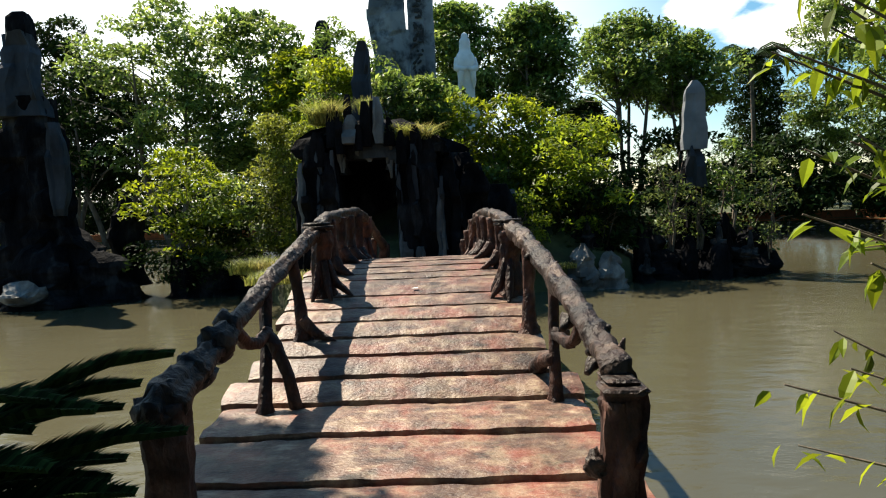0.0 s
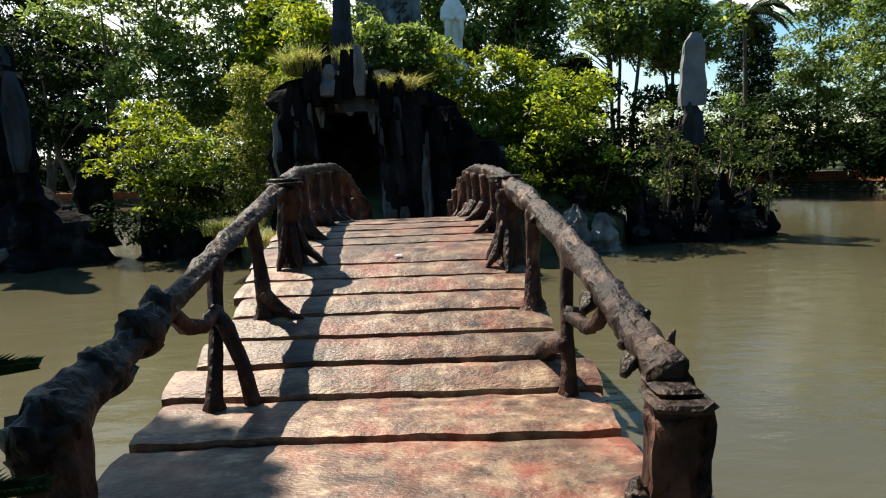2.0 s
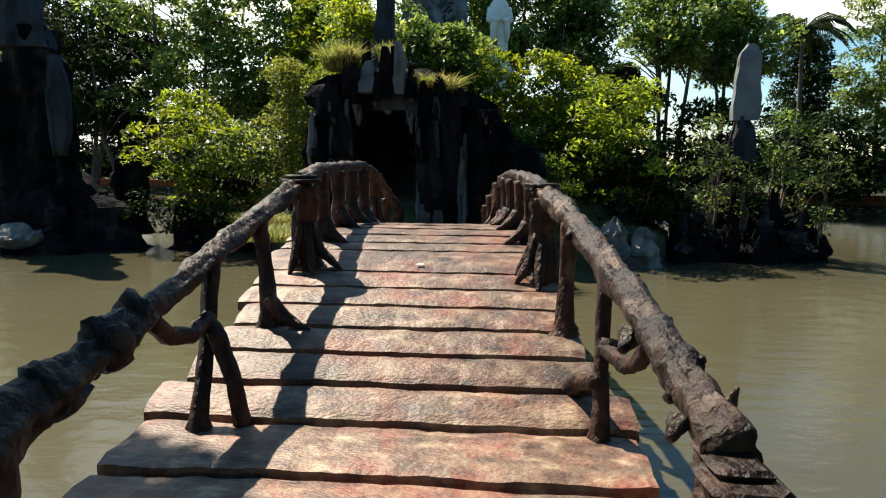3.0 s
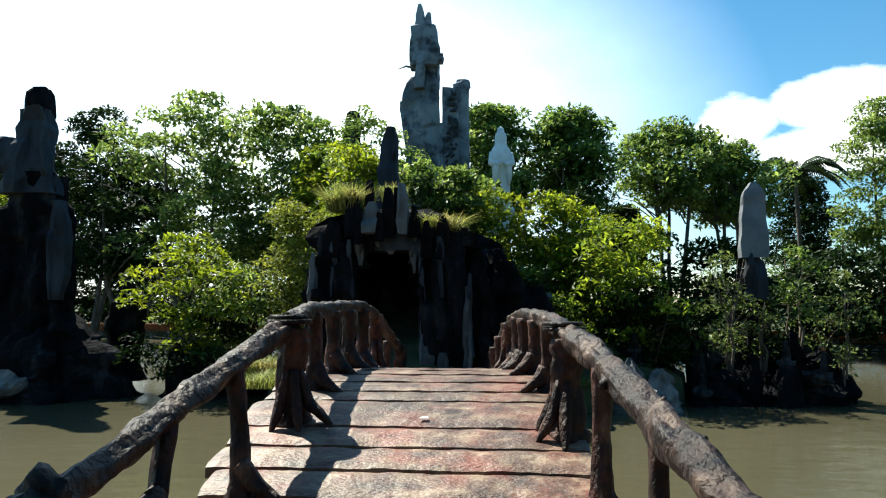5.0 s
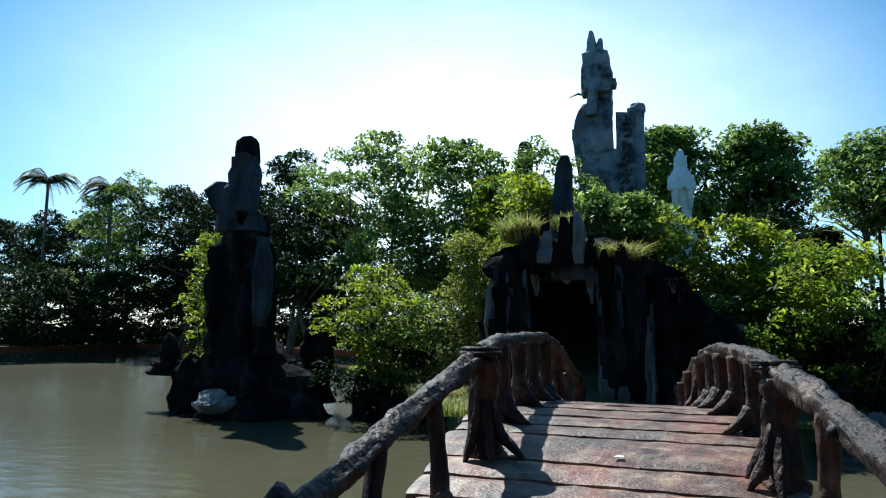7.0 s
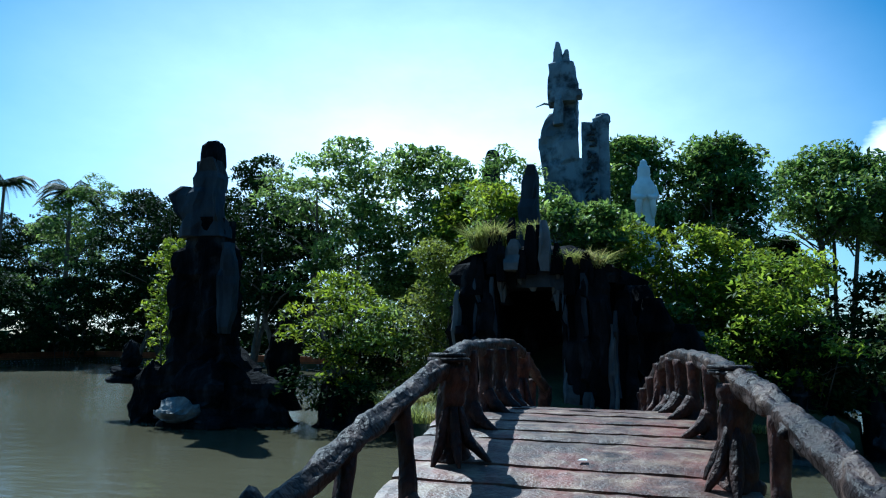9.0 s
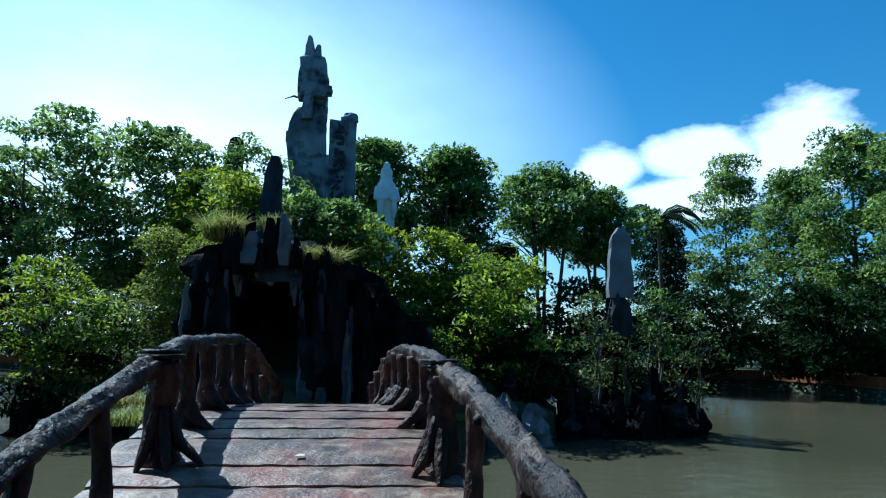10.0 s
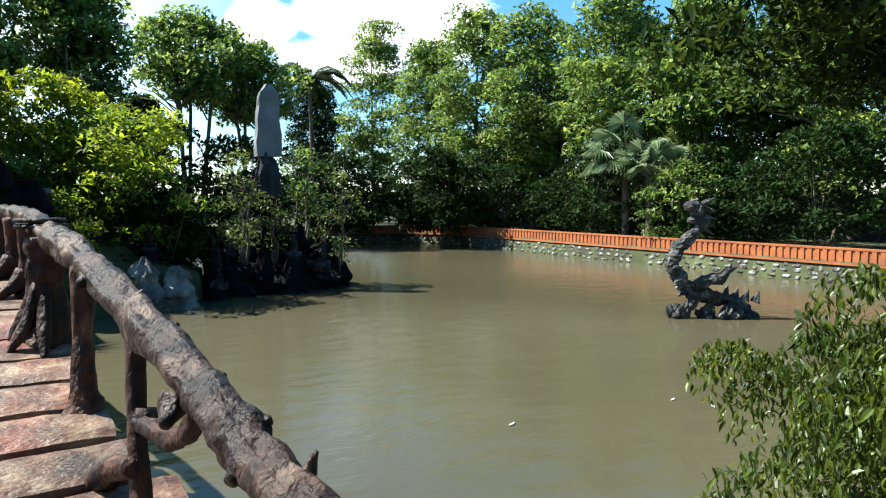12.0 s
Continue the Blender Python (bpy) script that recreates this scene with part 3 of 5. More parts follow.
bridge = thing("footbridge", "arched footbridge of reddish-brown plank-shaped concrete over the pond", "bridge")
for k in range(len(JOINTS) - 1):
    piece("plank", plank(JOINTS[k], JOINTS[k + 1], 40 + k), M_PLANK, bridge)
for off in (-0.7, 0.0, 0.7):
    ys = np.linspace(-1.68, 9.1, 24)
    bv = [(off + dx + mid_x(y), y, deck_z(y) + dz) for y in ys for dx, dz in ((-0.1, -0.075), (0.1, -0.075), (0.1, -0.27), (-0.1, -0.27))]
    bf = [(j * 4 + i, j * 4 + (i + 1) % 4, j * 4 + 4 + (i + 1) % 4, j * 4 + 4 + i) for j in range(23) for i in range(4)] + [(3, 2, 1, 0), (92, 93, 94, 95)]
    piece("beam", (bv, bf), M_BARK, bridge)
for y in (1.3, 5.2):
    for off in (-0.7, 0.7):
        piece("pier", tube([(off + mid_x(y), y, -0.8), (off + mid_x(y), y, deck_z(y) - 0.22)], [0.17, 0.14], 9, 0.15, 3), M_BARK, bridge)


def gnarl(points, radii, seed, seg=18, fine=10, deep=0.30):
    """A log of moulded concrete: a tube with long bark ridges, notches and a wandering line."""
    vs, fs = tube(points, radii, seg, 0.0, seed, fine)
    out = []
    n = len(vs) // seg
    for i in range(n):
        ring = vs[i * seg:(i + 1) * seg]
        c = sum(ring, Vector()) / seg
        for k, p in enumerate(ring):
            a = 2 * math.pi * k / seg
            along = i * 0.31
            ridge = 0.16 * math.sin(a * 4 + seed + 1.6 * n3((along, 0, 0), 0.5, seed)) + 0.10 * math.sin(a * 7 - along * 0.7 + seed)
            notch = min(0.0, n3((math.cos(a) * 1.3, math.sin(a) * 1.3, along), 0.9, seed) + 0.1)
            lump = 0.55 * n3((math.cos(a), math.sin(a), along), 0.55, seed + 2) + 0.35 * n3((math.cos(a), math.sin(a), along), 1.6, seed + 3)
            out.append(c + (p - c) * (1 + deep * (ridge * 1.5 + lump + 1.1 * notch)))
    return out, fs


def stump(x, y, z0, z1, r, seed, roots):
    """A log post with a waist, gnarled skin and root toes."""
    h = z1 - z0
    log = gnarl([(x, y, z0 - 0.03), (x + 0.01, y, z0 + 0.12 * h), (x - 0.015, y + 0.01, z0 + 0.5 * h), (x + 0.01, y, z0 + 0.8 * h), (x, y, z1)],
                [r * 1.35, r * 1.05, r * 0.86, r * 0.94, r * 1.0], seed, 20, 7, 0.34)
    parts = []
    for a, L in roots:
        d = Vector((math.cos(radians(a)), math.sin(radians(a)), 0))
        p = Vector((x, y, z0))
        slope = (deck_z(y + d.y * (r + L)) - deck_z(y)) if y > -1.2 else 0.0
        parts.append(gnarl([p + Vector((0, 0, 0.55 * h)) + d * r * 0.55, p + Vector((0, 0, 0.20 * h)) + d * (r + 0.015), p + d * (r + L * 0.55) + Vector((0, 0, 0.05 + slope * 0.6)), p + d * (r + L) + Vector((0, 0, slope - 0.012))],
                           [r * 0.26, r * 0.38, r * 0.32, r * 0.10], seed + int(a), 10, 4, 0.3))
    return log, parts


def post(railing, x, y, z0, z1, r, seed, roots):
    log, toes = stump(x, y, z0, z1, r, seed, roots)
    p = piece("post", log, M_POST, railing, smooth=True)
    for root in toes:
        piece("root", root, M_POST, p, smooth=True)
    return p


def disc(x, y, z, r, t, seed):
    return tube([(x, y, z), (x, y, z + t)], [r, r * 0.97], 18, 0.10, seed, 1)


def baluster(x, y, z0, z1, r, seed, lean=0.0, ahead=0.0):
    return gnarl([(x, y, z0 - 0.03), (x, y, z0 + 0.06), (x + lean * 0.4, y + 0.015 + ahead * 0.5, (z0 + z1) / 2), (x + lean, y + ahead, z1)],
                 [r * 1.8, r * 1.05, r * 0.85, r * 1.05], seed, 14, 8, 0.34)


def toe(x, y, way, L, r, seed):
    """A root lying on the deck from the foot of a baluster."""
    d = Vector((math.cos(radians(way)), math.sin(radians(way)), 0))
    pts = []
    for f, up in ((0.0, 0.14), (0.3, 0.06), (0.65, 0.02), (1.0, -0.004)):
        q = Vector((x, y, 0)) + d * L * f
        pts.append((q.x, q.y, deck_z(q.y) + up))
    return gnarl(pts, [r, r * 0.9, r * 0.6, r * 0.2], seed, 10, 4, 0.3)


def handrail(points, radii, seed):
    return gnarl(points, radii, seed, 20, 12, 0.44)


def part_of(railing, name, shape, label=""):
    return piece(name, shape, M_POST if name in ("baluster", "brace", "root") else M_BARK, railing, label, smooth=True)


def stub(railing, a, b, r):
    """A sawn-off twig on a rail."""
    b = Vector(a).lerp(Vector(b), 0.75)
    part_of(railing, "knob", gnarl([a, Vector(a).lerp(b, 0.5), b], [r * 1.2, r * 0.75, r * 0.42], int(r * 999), 10, 3, 0.4))


# railing with the fork and the knobbed log
left = thing("bridge_railing", "gnarled log-shaped bridge railing with a forked brace and knobs", "railing", "bridge railings")
post(left, -0.68, -1.60, 0.30, 1.50, 0.108, 2, ((60, .2), (-40, .25)))
for kx, ky, kz, kr, ks in ((-0.70, -1.62, 1.38, 0.105, 4), (-0.69, -1.24, 1.46, 0.095, 7), (-0.72, -0.88, 1.50, 0.105, 8), (-0.735, -0.66, 1.585, 0.072, 9)):
    part_of(left, "knob", shift(boulder(kr, kr * 1.1, kr * 1.9, ks, 0.32), kx, ky, kz))
part_of(left, "handrail", handrail([(-0.68, -1.62, 1.48), (-0.69, -1.30, 1.54), (-0.71, -1.06, 1.565), (-0.72, -0.84, 1.59), (-0.735, -0.60, 1.63), (-0.745, -0.2, 1.70), (-0.745, 0.15, 1.79), (-0.74, 0.5, 1.86), (-0.72, 0.85, 1.945), (-0.695, 1.2, 2.035), (-0.675, 1.40, 2.065)],
                                   [0.095, 0.085, 0.062, 0.082, 0.062, 0.058, 0.06, 0.062, 0.06, 0.062, 0.066], 5))
part_of(left, "baluster", baluster(-0.69, -0.25, deck_z(-0.25), 1.78, 0.040, 11, -0.05, 0.32))
part_of(left, "brace", join(gnarl([(-0.735, -0.56, 1.60), (-0.72, -0.44, 1.50), (-0.70, -0.28, 1.465), (-0.69, -0.10, 1.50)], [0.045, 0.040, 0.038, 0.042], 12, 12, 7),
                            gnarl([(-0.71, -0.12, 1.52), (-0.63, -0.14, 1.42), (-0.55, -0.17, 1.22), (-0.51, -0.18, deck_z(-.18) - 0.01)], [0.040, 0.042, 0.036, 0.045], 13, 12, 7)))
part_of(left, "baluster", baluster(-0.645, 0.62, deck_z(0.62), 1.90, 0.050, 14, -0.075, 0.06))
part_of(left, "root", toe(-0.64, 0.60, -14, 0.26, 0.045, 15))
post(left, -0.65, 1.40, deck_z(1.40), 2.06, 0.092, 17, ((-60, .11), (-12, .18), (-110, .10)))
part_of(left, "post_cap", disc(-0.67, 1.40, 2.09, 0.13, 0.025, 18))
part_of(left, "post_cap", disc(-0.68, 1.42, 2.12, 0.115, 0.022, 19))
part_of(left, "handrail", handrail([(-0.675, 1.42, 2.10), (-0.72, 1.96, 2.15), (-0.75, 2.5, 2.165), (-0.79, 3.1, 2.175), (-0.83, 3.8, 2.185), (-0.87, 4.5, 2.18), (-0.90, 5.1, 2.13), (-0.92, 5.6, 2.06)],
                                   [0.056, 0.06, 0.06, 0.06, 0.06, 0.06, 0.062, 0.065], 20))
for x, y, r, s in ((-0.70, 2.06, 0.055, 21), (-0.74, 2.75, 0.058, 22), (-0.78, 3.5, 0.066, 23), (-0.84, 4.4, 0.07, 24)):
    b = part_of(left, "baluster", baluster(x, y, deck_z(y), 2.15, r, s))
    piece("root", toe(x + 0.02, y, -25, 0.22, r, s), M_POST, b, smooth=True)
post(left, -0.92, 5.6, deck_z(5.6), 2.08, 0.10, 25, ((-40, .14), (-90, .12)))
part_of(left, "handrail", handrail([(-0.92, 5.6, 2.05), (-0.96, 6.3, 1.93), (-1.02, 7.4, 1.72), (-1.10, 9.0, 1.42)], [0.068, 0.068, 0.07, 0.075], 26))
post(left, -1.11, 9.0, 0.70, 1.46, 0.12, 27, ((-60, .2),))
for y, s in ((6.5, 28), (7.7, 29)):
    part_of(left, "baluster", baluster(mid_x(y) - 0.80, y, deck_z(y), 1.88 - (y - 6.5) * 0.19, 0.06, s))

right = thing("bridge_railing", "gnarled log-shaped bridge railing with a square-cut end post", "railing", "bridge railings")
post(right, 1.235, -1.47, 0.20, 1.42, 0.085, 31, ((200, .10), (-60, .16), (20, .18)))
piece("post_face", hewn([(0.15, 1.12, 1.42), (0.5, 1.13, 1.38), (0.85, 1.145, 1.325), (1.1, 1.15, 1.315), (1.2, 1.155, 1.335), (1.3, 1.15, 1.33), (1.46, 1.15, 1.325)], -1.56, -1.37, 30, 0.026, 0.05), M_POST, right)
part_of(right, "knob", shift(boulder(0.06, 0.065, 0.12, 33, 0.4), 1.13, -1.47, 1.08))
piece("post_cap", hewn([(1.46, 1.155, 1.325), (1.475, 1.145, 1.34), (1.487, 1.16, 1.325)], -1.575, -1.355, 32, 0.02, 0.03), M_BARK, right)
piece("post_cap", hewn([(1.492, 1.175, 1.31), (1.503, 1.165, 1.31), (1.514, 1.185, 1.295)], -1.535, -1.34, 33, 0.018, 0.03), M_BARK, right)
part_of(right, "handrail", handrail([(1.24, -1.42, 1.50), (1.245, -1.15, 1.545), (1.22, -0.85, 1.61), (1.19, -0.5, 1.69), (1.145, -0.1, 1.77), (1.10, 0.3, 1.855), (1.055, 0.7, 1.935), (1.005, 1.0, 1.985), (0.955, 1.24, 2.02)],
                                    [0.078, 0.073, 0.070, 0.068, 0.066, 0.066, 0.065, 0.064, 0.068], 34))
for ka, kb, kr in (((1.29, -1.25, 1.58), (1.31, -1.26, 1.645), 0.018), ((1.23, -1.02, 1.55), (1.15, -1.06, 1.50), 0.042), ((1.27, -0.98, 1.62), (1.305, -1.0, 1.635), 0.028), ((1.23, -0.72, 1.68), (1.265, -0.74, 1.705), 0.022),
                   ((1.19, -0.35, 1.77), (1.225, -0.36, 1.80), 0.018), ((1.15, 0.0, 1.84), (1.18, -0.01, 1.875), 0.016), ((1.05, 0.44, 1.87), (0.985, 0.38, 1.85), 0.046), ((1.14, -0.60, 1.60), (1.09, -0.70, 1.55), 0.042), ((1.17, -1.2, 1.50), (1.12, -1.27, 1.46), 0.035)):
    stub(right, ka, kb, kr)
part_of(right, "baluster", baluster(1.115, -0.20, deck_z(-0.2), 1.79, 0.038, 38, 0.02, 0.16))
part_of(right, "brace", join(gnarl([(1.12, -0.13, 1.42), (1.15, -0.28, 1.43), (1.17, -0.42, 1.43), (1.19, -0.54, 1.48), (1.21, -0.62, 1.57)], [0.028, 0.034, 0.038, 0.034, 0.03], 39, 12, 7, 0.5),
                             gnarl([(1.12, -0.16, 1.44), (1.20, -0.06, 1.41)], [0.04, 0.036], 39, 10, 5, 0.3)))
part_of(right, "root", gnarl([(1.10, -0.17, deck_z(-.1) + 0.22), (1.05, 0.0, deck_z(0) + 0.13), (1.03, 0.12, deck_z(0.12))], [0.04, 0.046, 0.06], 40, 12, 6))
part_of(right, "baluster", baluster(1.03, 0.60, deck_z(0.60), 1.91, 0.050, 41, 0.02, 0.04))
post(right, 0.945, 1.27, deck_z(1.27), 2.02, 0.092, 43, ((215, .13), (-100, .13), (170, .08)))
part_of(right, "post_cap", disc(0.935, 1.33, 2.055, 0.125, 0.022, 44))
part_of(right, "post_cap", disc(0.93, 1.34, 2.085, 0.115, 0.02, 45))
part_of(right, "handrail", handrail([(0.935, 1.36, 2.05), (0.93, 1.9, 2.08), (0.90, 2.5, 2.10), (0.86, 3.2, 2.11), (0.80, 3.9, 2.105), (0.74, 4.6, 2.06), (0.70, 5.1, 1.98)], [0.056, 0.06, 0.06, 0.06, 0.06, 0.062, 0.065], 46))
for x, y, r, s in ((0.90, 2.1, 0.05, 47), (0.85, 2.8, 0.055, 48), (0.80, 3.5, 0.066, 49), (0.75, 4.3, 0.06, 50)):
    b = part_of(right, "baluster", baluster(x, y, deck_z(y), 2.08, r, s))
    piece("root", toe(x - 0.02, y, 205, 0.2, r, s), M_POST, b, smooth=True)
post(right, 0.69, 5.2, deck_z(5.2), 2.0, 0.10, 51, ((215, .14), (-100, .12)))
part_of(right, "handrail", handrail([(0.69, 5.2, 1.96), (0.64, 6.2, 1.82), (0.58, 7.4, 1.62), (0.50, 9.0, 1.36)], [0.068, 0.07, 0.07, 0.075], 52))
post(right, 0.50, 9.0, 0.70, 1.42, 0.12, 53, ((240, .2),))
for y, s in ((6.1, 54), (7.5, 55)):
    part_of(right, "baluster", baluster(mid_x(y) + 0.80, y, deck_z(y), 1.80 - (y - 6.1) * 0.16, 0.06, s))

# ---- island with the grotto ----


def mound(cx, cy, rx_, ry_, top, seed, rim=0.55, floor=-0.8, n=40, rings=9):
    vs, fs = [], []
    for j in range(rings + 1):
        f = j / rings
        for i in range(n):
            a = 2 * math.pi * i / n
            lump = 1 + 0.12 * math.sin(a * 3 + seed) + 0.08 * math.sin(a * 5 + 2 * seed)
            r = 1 - f
            z = floor if j == 0 else rim + (top - rim) * (1 - r) ** 1.2 if j > 1 else rim * 0.8
            x, y = cx + math.cos(a) * rx_ * lump * (r if j > 1 else 1.0 - 0.02 * j), cy + math.sin(a) * ry_ * lump * (r if j > 1 else 1 - 0.02 * j)
            vs.append((x, y, z + 0.15 * n3((x, y, 0), 0.7, seed) * (j > 0)))
    for j in range(rings):
        for i in range(n):
            a, b = j * n + i, j * n + (i + 1) % n
            fs.append((a, b, b + n, a + n))
    fs.append(tuple(rings * n + i for i in range(n)))
    return vs, fs


tagged(piece("island_ground", mound(-0.4, 17.0, 5.0, 7.8, 4.2, 2, 0.7), M_GROUND, smooth=True), "grassy island mound behind the footbridge", "island", kind="structure")

grotto = thing("rock_grotto", "dark craggy rock grotto with a cave mouth and hanging stalactites", "rock grotto")


def rock(name, w, d, h, seed, x, y, z, mat=M_ROCK, parent=None, turn=0, label="", **kw):
    return piece(name, shift(crag(w, d, h, seed, **kw), x, y, z, turn), mat, parent, label)


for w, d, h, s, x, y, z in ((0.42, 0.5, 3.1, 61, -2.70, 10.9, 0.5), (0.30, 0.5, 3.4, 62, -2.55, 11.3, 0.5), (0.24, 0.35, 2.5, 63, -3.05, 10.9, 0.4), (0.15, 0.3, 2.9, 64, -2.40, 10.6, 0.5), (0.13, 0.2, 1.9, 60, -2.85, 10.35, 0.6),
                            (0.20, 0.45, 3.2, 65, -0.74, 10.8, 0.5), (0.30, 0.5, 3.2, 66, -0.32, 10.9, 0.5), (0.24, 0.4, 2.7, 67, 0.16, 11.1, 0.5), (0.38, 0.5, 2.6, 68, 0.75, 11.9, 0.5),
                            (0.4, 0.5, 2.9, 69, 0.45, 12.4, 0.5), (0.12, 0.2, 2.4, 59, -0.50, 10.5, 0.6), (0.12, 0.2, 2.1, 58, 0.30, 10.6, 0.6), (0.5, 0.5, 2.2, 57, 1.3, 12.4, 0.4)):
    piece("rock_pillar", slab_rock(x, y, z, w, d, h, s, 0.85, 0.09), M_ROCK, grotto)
piece("rock_slab", slab_rock(-0.78, 10.35, 0.7, 0.14, 0.12, 1.35, 70, 0.85, 0.05), M_ROCK_PALE, grotto, "pale grey upright slab")
piece("rock_slab", slab_rock(-0.03, 10.4, 0.7, 0.085, 0.1, 1.85, 71, 0.7, 0.04), M_ROCK_PALE, grotto, "narrow pale upright slab")
piece("rock_slab", slab_rock(-0.48, 10.2, 0.75, 0.12, 0.12, 0.55, 72, 0.8, 0.05), M_ROCK_PALE, grotto)
for w, d, h, s, x, y, z in ((0.75, 0.5, 0.6, 73, -1.65, 11.2, 3.25), (0.36, 0.5, 0.8, 74, -2.45, 11.2, 2.95), (0.45, 0.5, 0.7, 75, -0.72, 11.2, 3.0)):
    piece("lintel_rock", slab_rock(x, y, z, w, d, h, s, 0.8, 0.12), M_SLAB, grotto)
for w, h, s, x, y, z, pale in ((0.17, 0.95, 76, -2.25, 10.5, 3.5, 0), (0.16, 0.62, 77, -1.88, 10.3, 3.55, 1), (0.11, 1.15, 78, -1.95, 10.55, 3.5, 0), (0.13, 0.95, 79, -1.55, 10.4, 3.5, 0), (0.11, 1.0, 80, -1.27, 10.35, 3.55, 1),
                               (0.10, 0.8, 81, -1.42, 10.6, 3.7, 0), (0.13, 0.6, 82, -0.50, 10.5, 3.3, 0), (0.18, 0.75, 83, -2.62, 10.5, 3.1, 0), (0.11, 0.6, 56, -1.05, 10.5, 3.5, 0), (0.09, 0.7, 55, -2.08, 10.3, 3.35, 0), (0.09, 0.55, 54, -1.70, 10.25, 3.4, 0),
                               (0.10, 0.7, 53, -0.80, 10.4, 3.1, 0), (0.08, 1.6, 52, -2.98, 10.35, 1.6, 1), (0.07, 1.2, 51, -0.62, 10.3, 2.0, 0), (0.08, 1.4, 50, -0.20, 10.45, 1.6, 0), (0.07, 0.9, 49, -2.70, 10.3, 1.3, 0)):
    piece("rock_slab", slab_rock(x, y, z, w, w, h, s, 0.7, 0.05), M_ROCK_PALE if pale else M_ROCK, grotto)
for x, L, s, r in ((-2.12, 0.55, 84, 0.10), (-1.95, 0.28, 85, 0.12), (-1.74, 0.22, 86, 0.12), (-1.52, 0.34, 87, 0.14), (-1.30, 0.24, 88, 0.11), (-1.07, 0.72, 89, 0.09), (-2.27, 0.8, 90, 0.08), (-0.93, 1.0, 91, 0.07)):
    v, f = slab_rock(0, 0, 0, r, r, L, s, 0.45, 0.04)
    piece("stalactite", ([(p[0] + x, p[1] + 10.62, 3.52 - p[2]) for p in v], [q[::-1] for q in f]), M_ROCK_PALE if s in (84, 86, 87, 88, 89) else M_ROCK, grotto)
for x, z, h, w, s in ((-2.31, 0.7, 2.75, 0.075, 48), (-0.90, 0.7, 2.6, 0.06, 47), (-2.62, 0.7, 2.9, 0.07, 46), (-0.55, 2.0, 1.5, 0.09, 45), (0.02, 1.2, 1.6, 0.06, 44)):
    piece("rock_slab", slab_rock(x, 10.45, z, w, 0.1, h, s, 0.85, 0.05), M_SLAB, grotto)
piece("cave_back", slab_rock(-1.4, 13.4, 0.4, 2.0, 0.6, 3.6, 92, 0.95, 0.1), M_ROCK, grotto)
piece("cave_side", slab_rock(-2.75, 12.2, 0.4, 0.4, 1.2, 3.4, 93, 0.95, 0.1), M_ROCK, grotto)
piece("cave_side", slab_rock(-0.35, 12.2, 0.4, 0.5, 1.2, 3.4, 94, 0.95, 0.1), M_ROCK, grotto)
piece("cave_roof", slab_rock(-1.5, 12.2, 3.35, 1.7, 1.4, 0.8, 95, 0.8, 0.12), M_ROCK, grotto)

ob = piece("standing_rock", hewn([(4.0, -2.14, -1.64), (5.2, -2.12, -1.68), (5.6, -2.06, -1.67), (5.95, -1.98, -1.70), (6.18, -1.90, -1.74)], 12.25, 12.6, 101, 0.04), M_SLAB)
tagged(ob, "bluish-grey pointed standing rock on top of the grotto", "rock")
ob = piece("standing_rock", hewn([(2.5, -4.22, -3.72), (6.6, -4.20, -3.72), (7.4, -4.2, -3.70), (7.7, -4.13, -3.69), (8.12, -4.06, -3.72), (8.2, -4.0, -3.78)], 17.8, 18.2, 102, 0.05), M_ROCK)
tagged(ob, "slim weathered rock pillar among the shrubs", "rock")

spire = thing("rock_spire", "tall blue-grey artificial rock spire rising above the island", "rock spire")
piece("spire_base", hewn([(3.0, -2.2, -1.2), (6.9, -2.25, -1.2), (7.6, -2.36, -1.22), (8.3, -2.42, -1.26), (8.75, -2.36, -1.27), (9.05, -2.24, -1.30), (9.3, -2.12, -1.35)], 17.9, 18.6, 110, 0.05), M_SPIRE, spire)
piece("spire_shaft", hewn([(8.9, -2.0, -1.28), (9.45, -1.92, -1.26), (9.72, -1.9, -1.25)], 18.1, 18.6, 109, 0.04), M_SPIRE, spire)
piece("spire_head", hewn([(9.62, -2.14, -1.30), (9.78, -2.19, -1.25), (10.2, -2.15, -1.21), (10.6, -2.12, -1.30), (10.9, -2.11, -1.34), (10.95, -2.02, -1.40)], 17.9, 18.5, 111, 0.04), M_SPIRE, spire)
piece("spire_tip", hewn([(10.8, -2.02, -1.66), (11.3, -1.96, -1.72), (11.66, -1.90, -1.80)], 18.0, 18.4, 112, 0.04), M_SPIRE, spire)
piece("spire_tip", hewn([(10.8, -1.74, -1.48), (11.25, -1.68, -1.51), (11.42, -1.64, -1.54)], 18.05, 18.4, 113, 0.04), M_SPIRE, spire)
piece("ledge_block", hewn([(8.85, -1.96, -1.66), (9.35, -1.95, -1.66), (9.75, -1.92, -1.68)], 17.72, 18.0, 114, 0.04), M_SPIRE, spire)
piece("ledge_block", hewn([(9.78, -1.30, -1.12), (9.98, -1.30, -1.10)], 17.95, 18.4, 115, 0.03), M_SPIRE, spire)
piece("ledge_block", hewn([(8.2, -2.46, -2.3), (8.5, -2.47, -2.3)], 18.0, 18.4, 116, 0.03), M_SPIRE, spire)
piece("branch_bracket", tube([(-2.05, 17.95, 9.55), (-2.25, 17.9, 9.6), (-2.52, 17.9, 9.5)], [0.035, 0.03, 0.015], 6, 0.2, 3, 3), M_SPIRE, spire)

tablet = thing("inscribed_tablet", "blue-grey stepped stone tablet with a carved vertical inscription", "stone tablet")


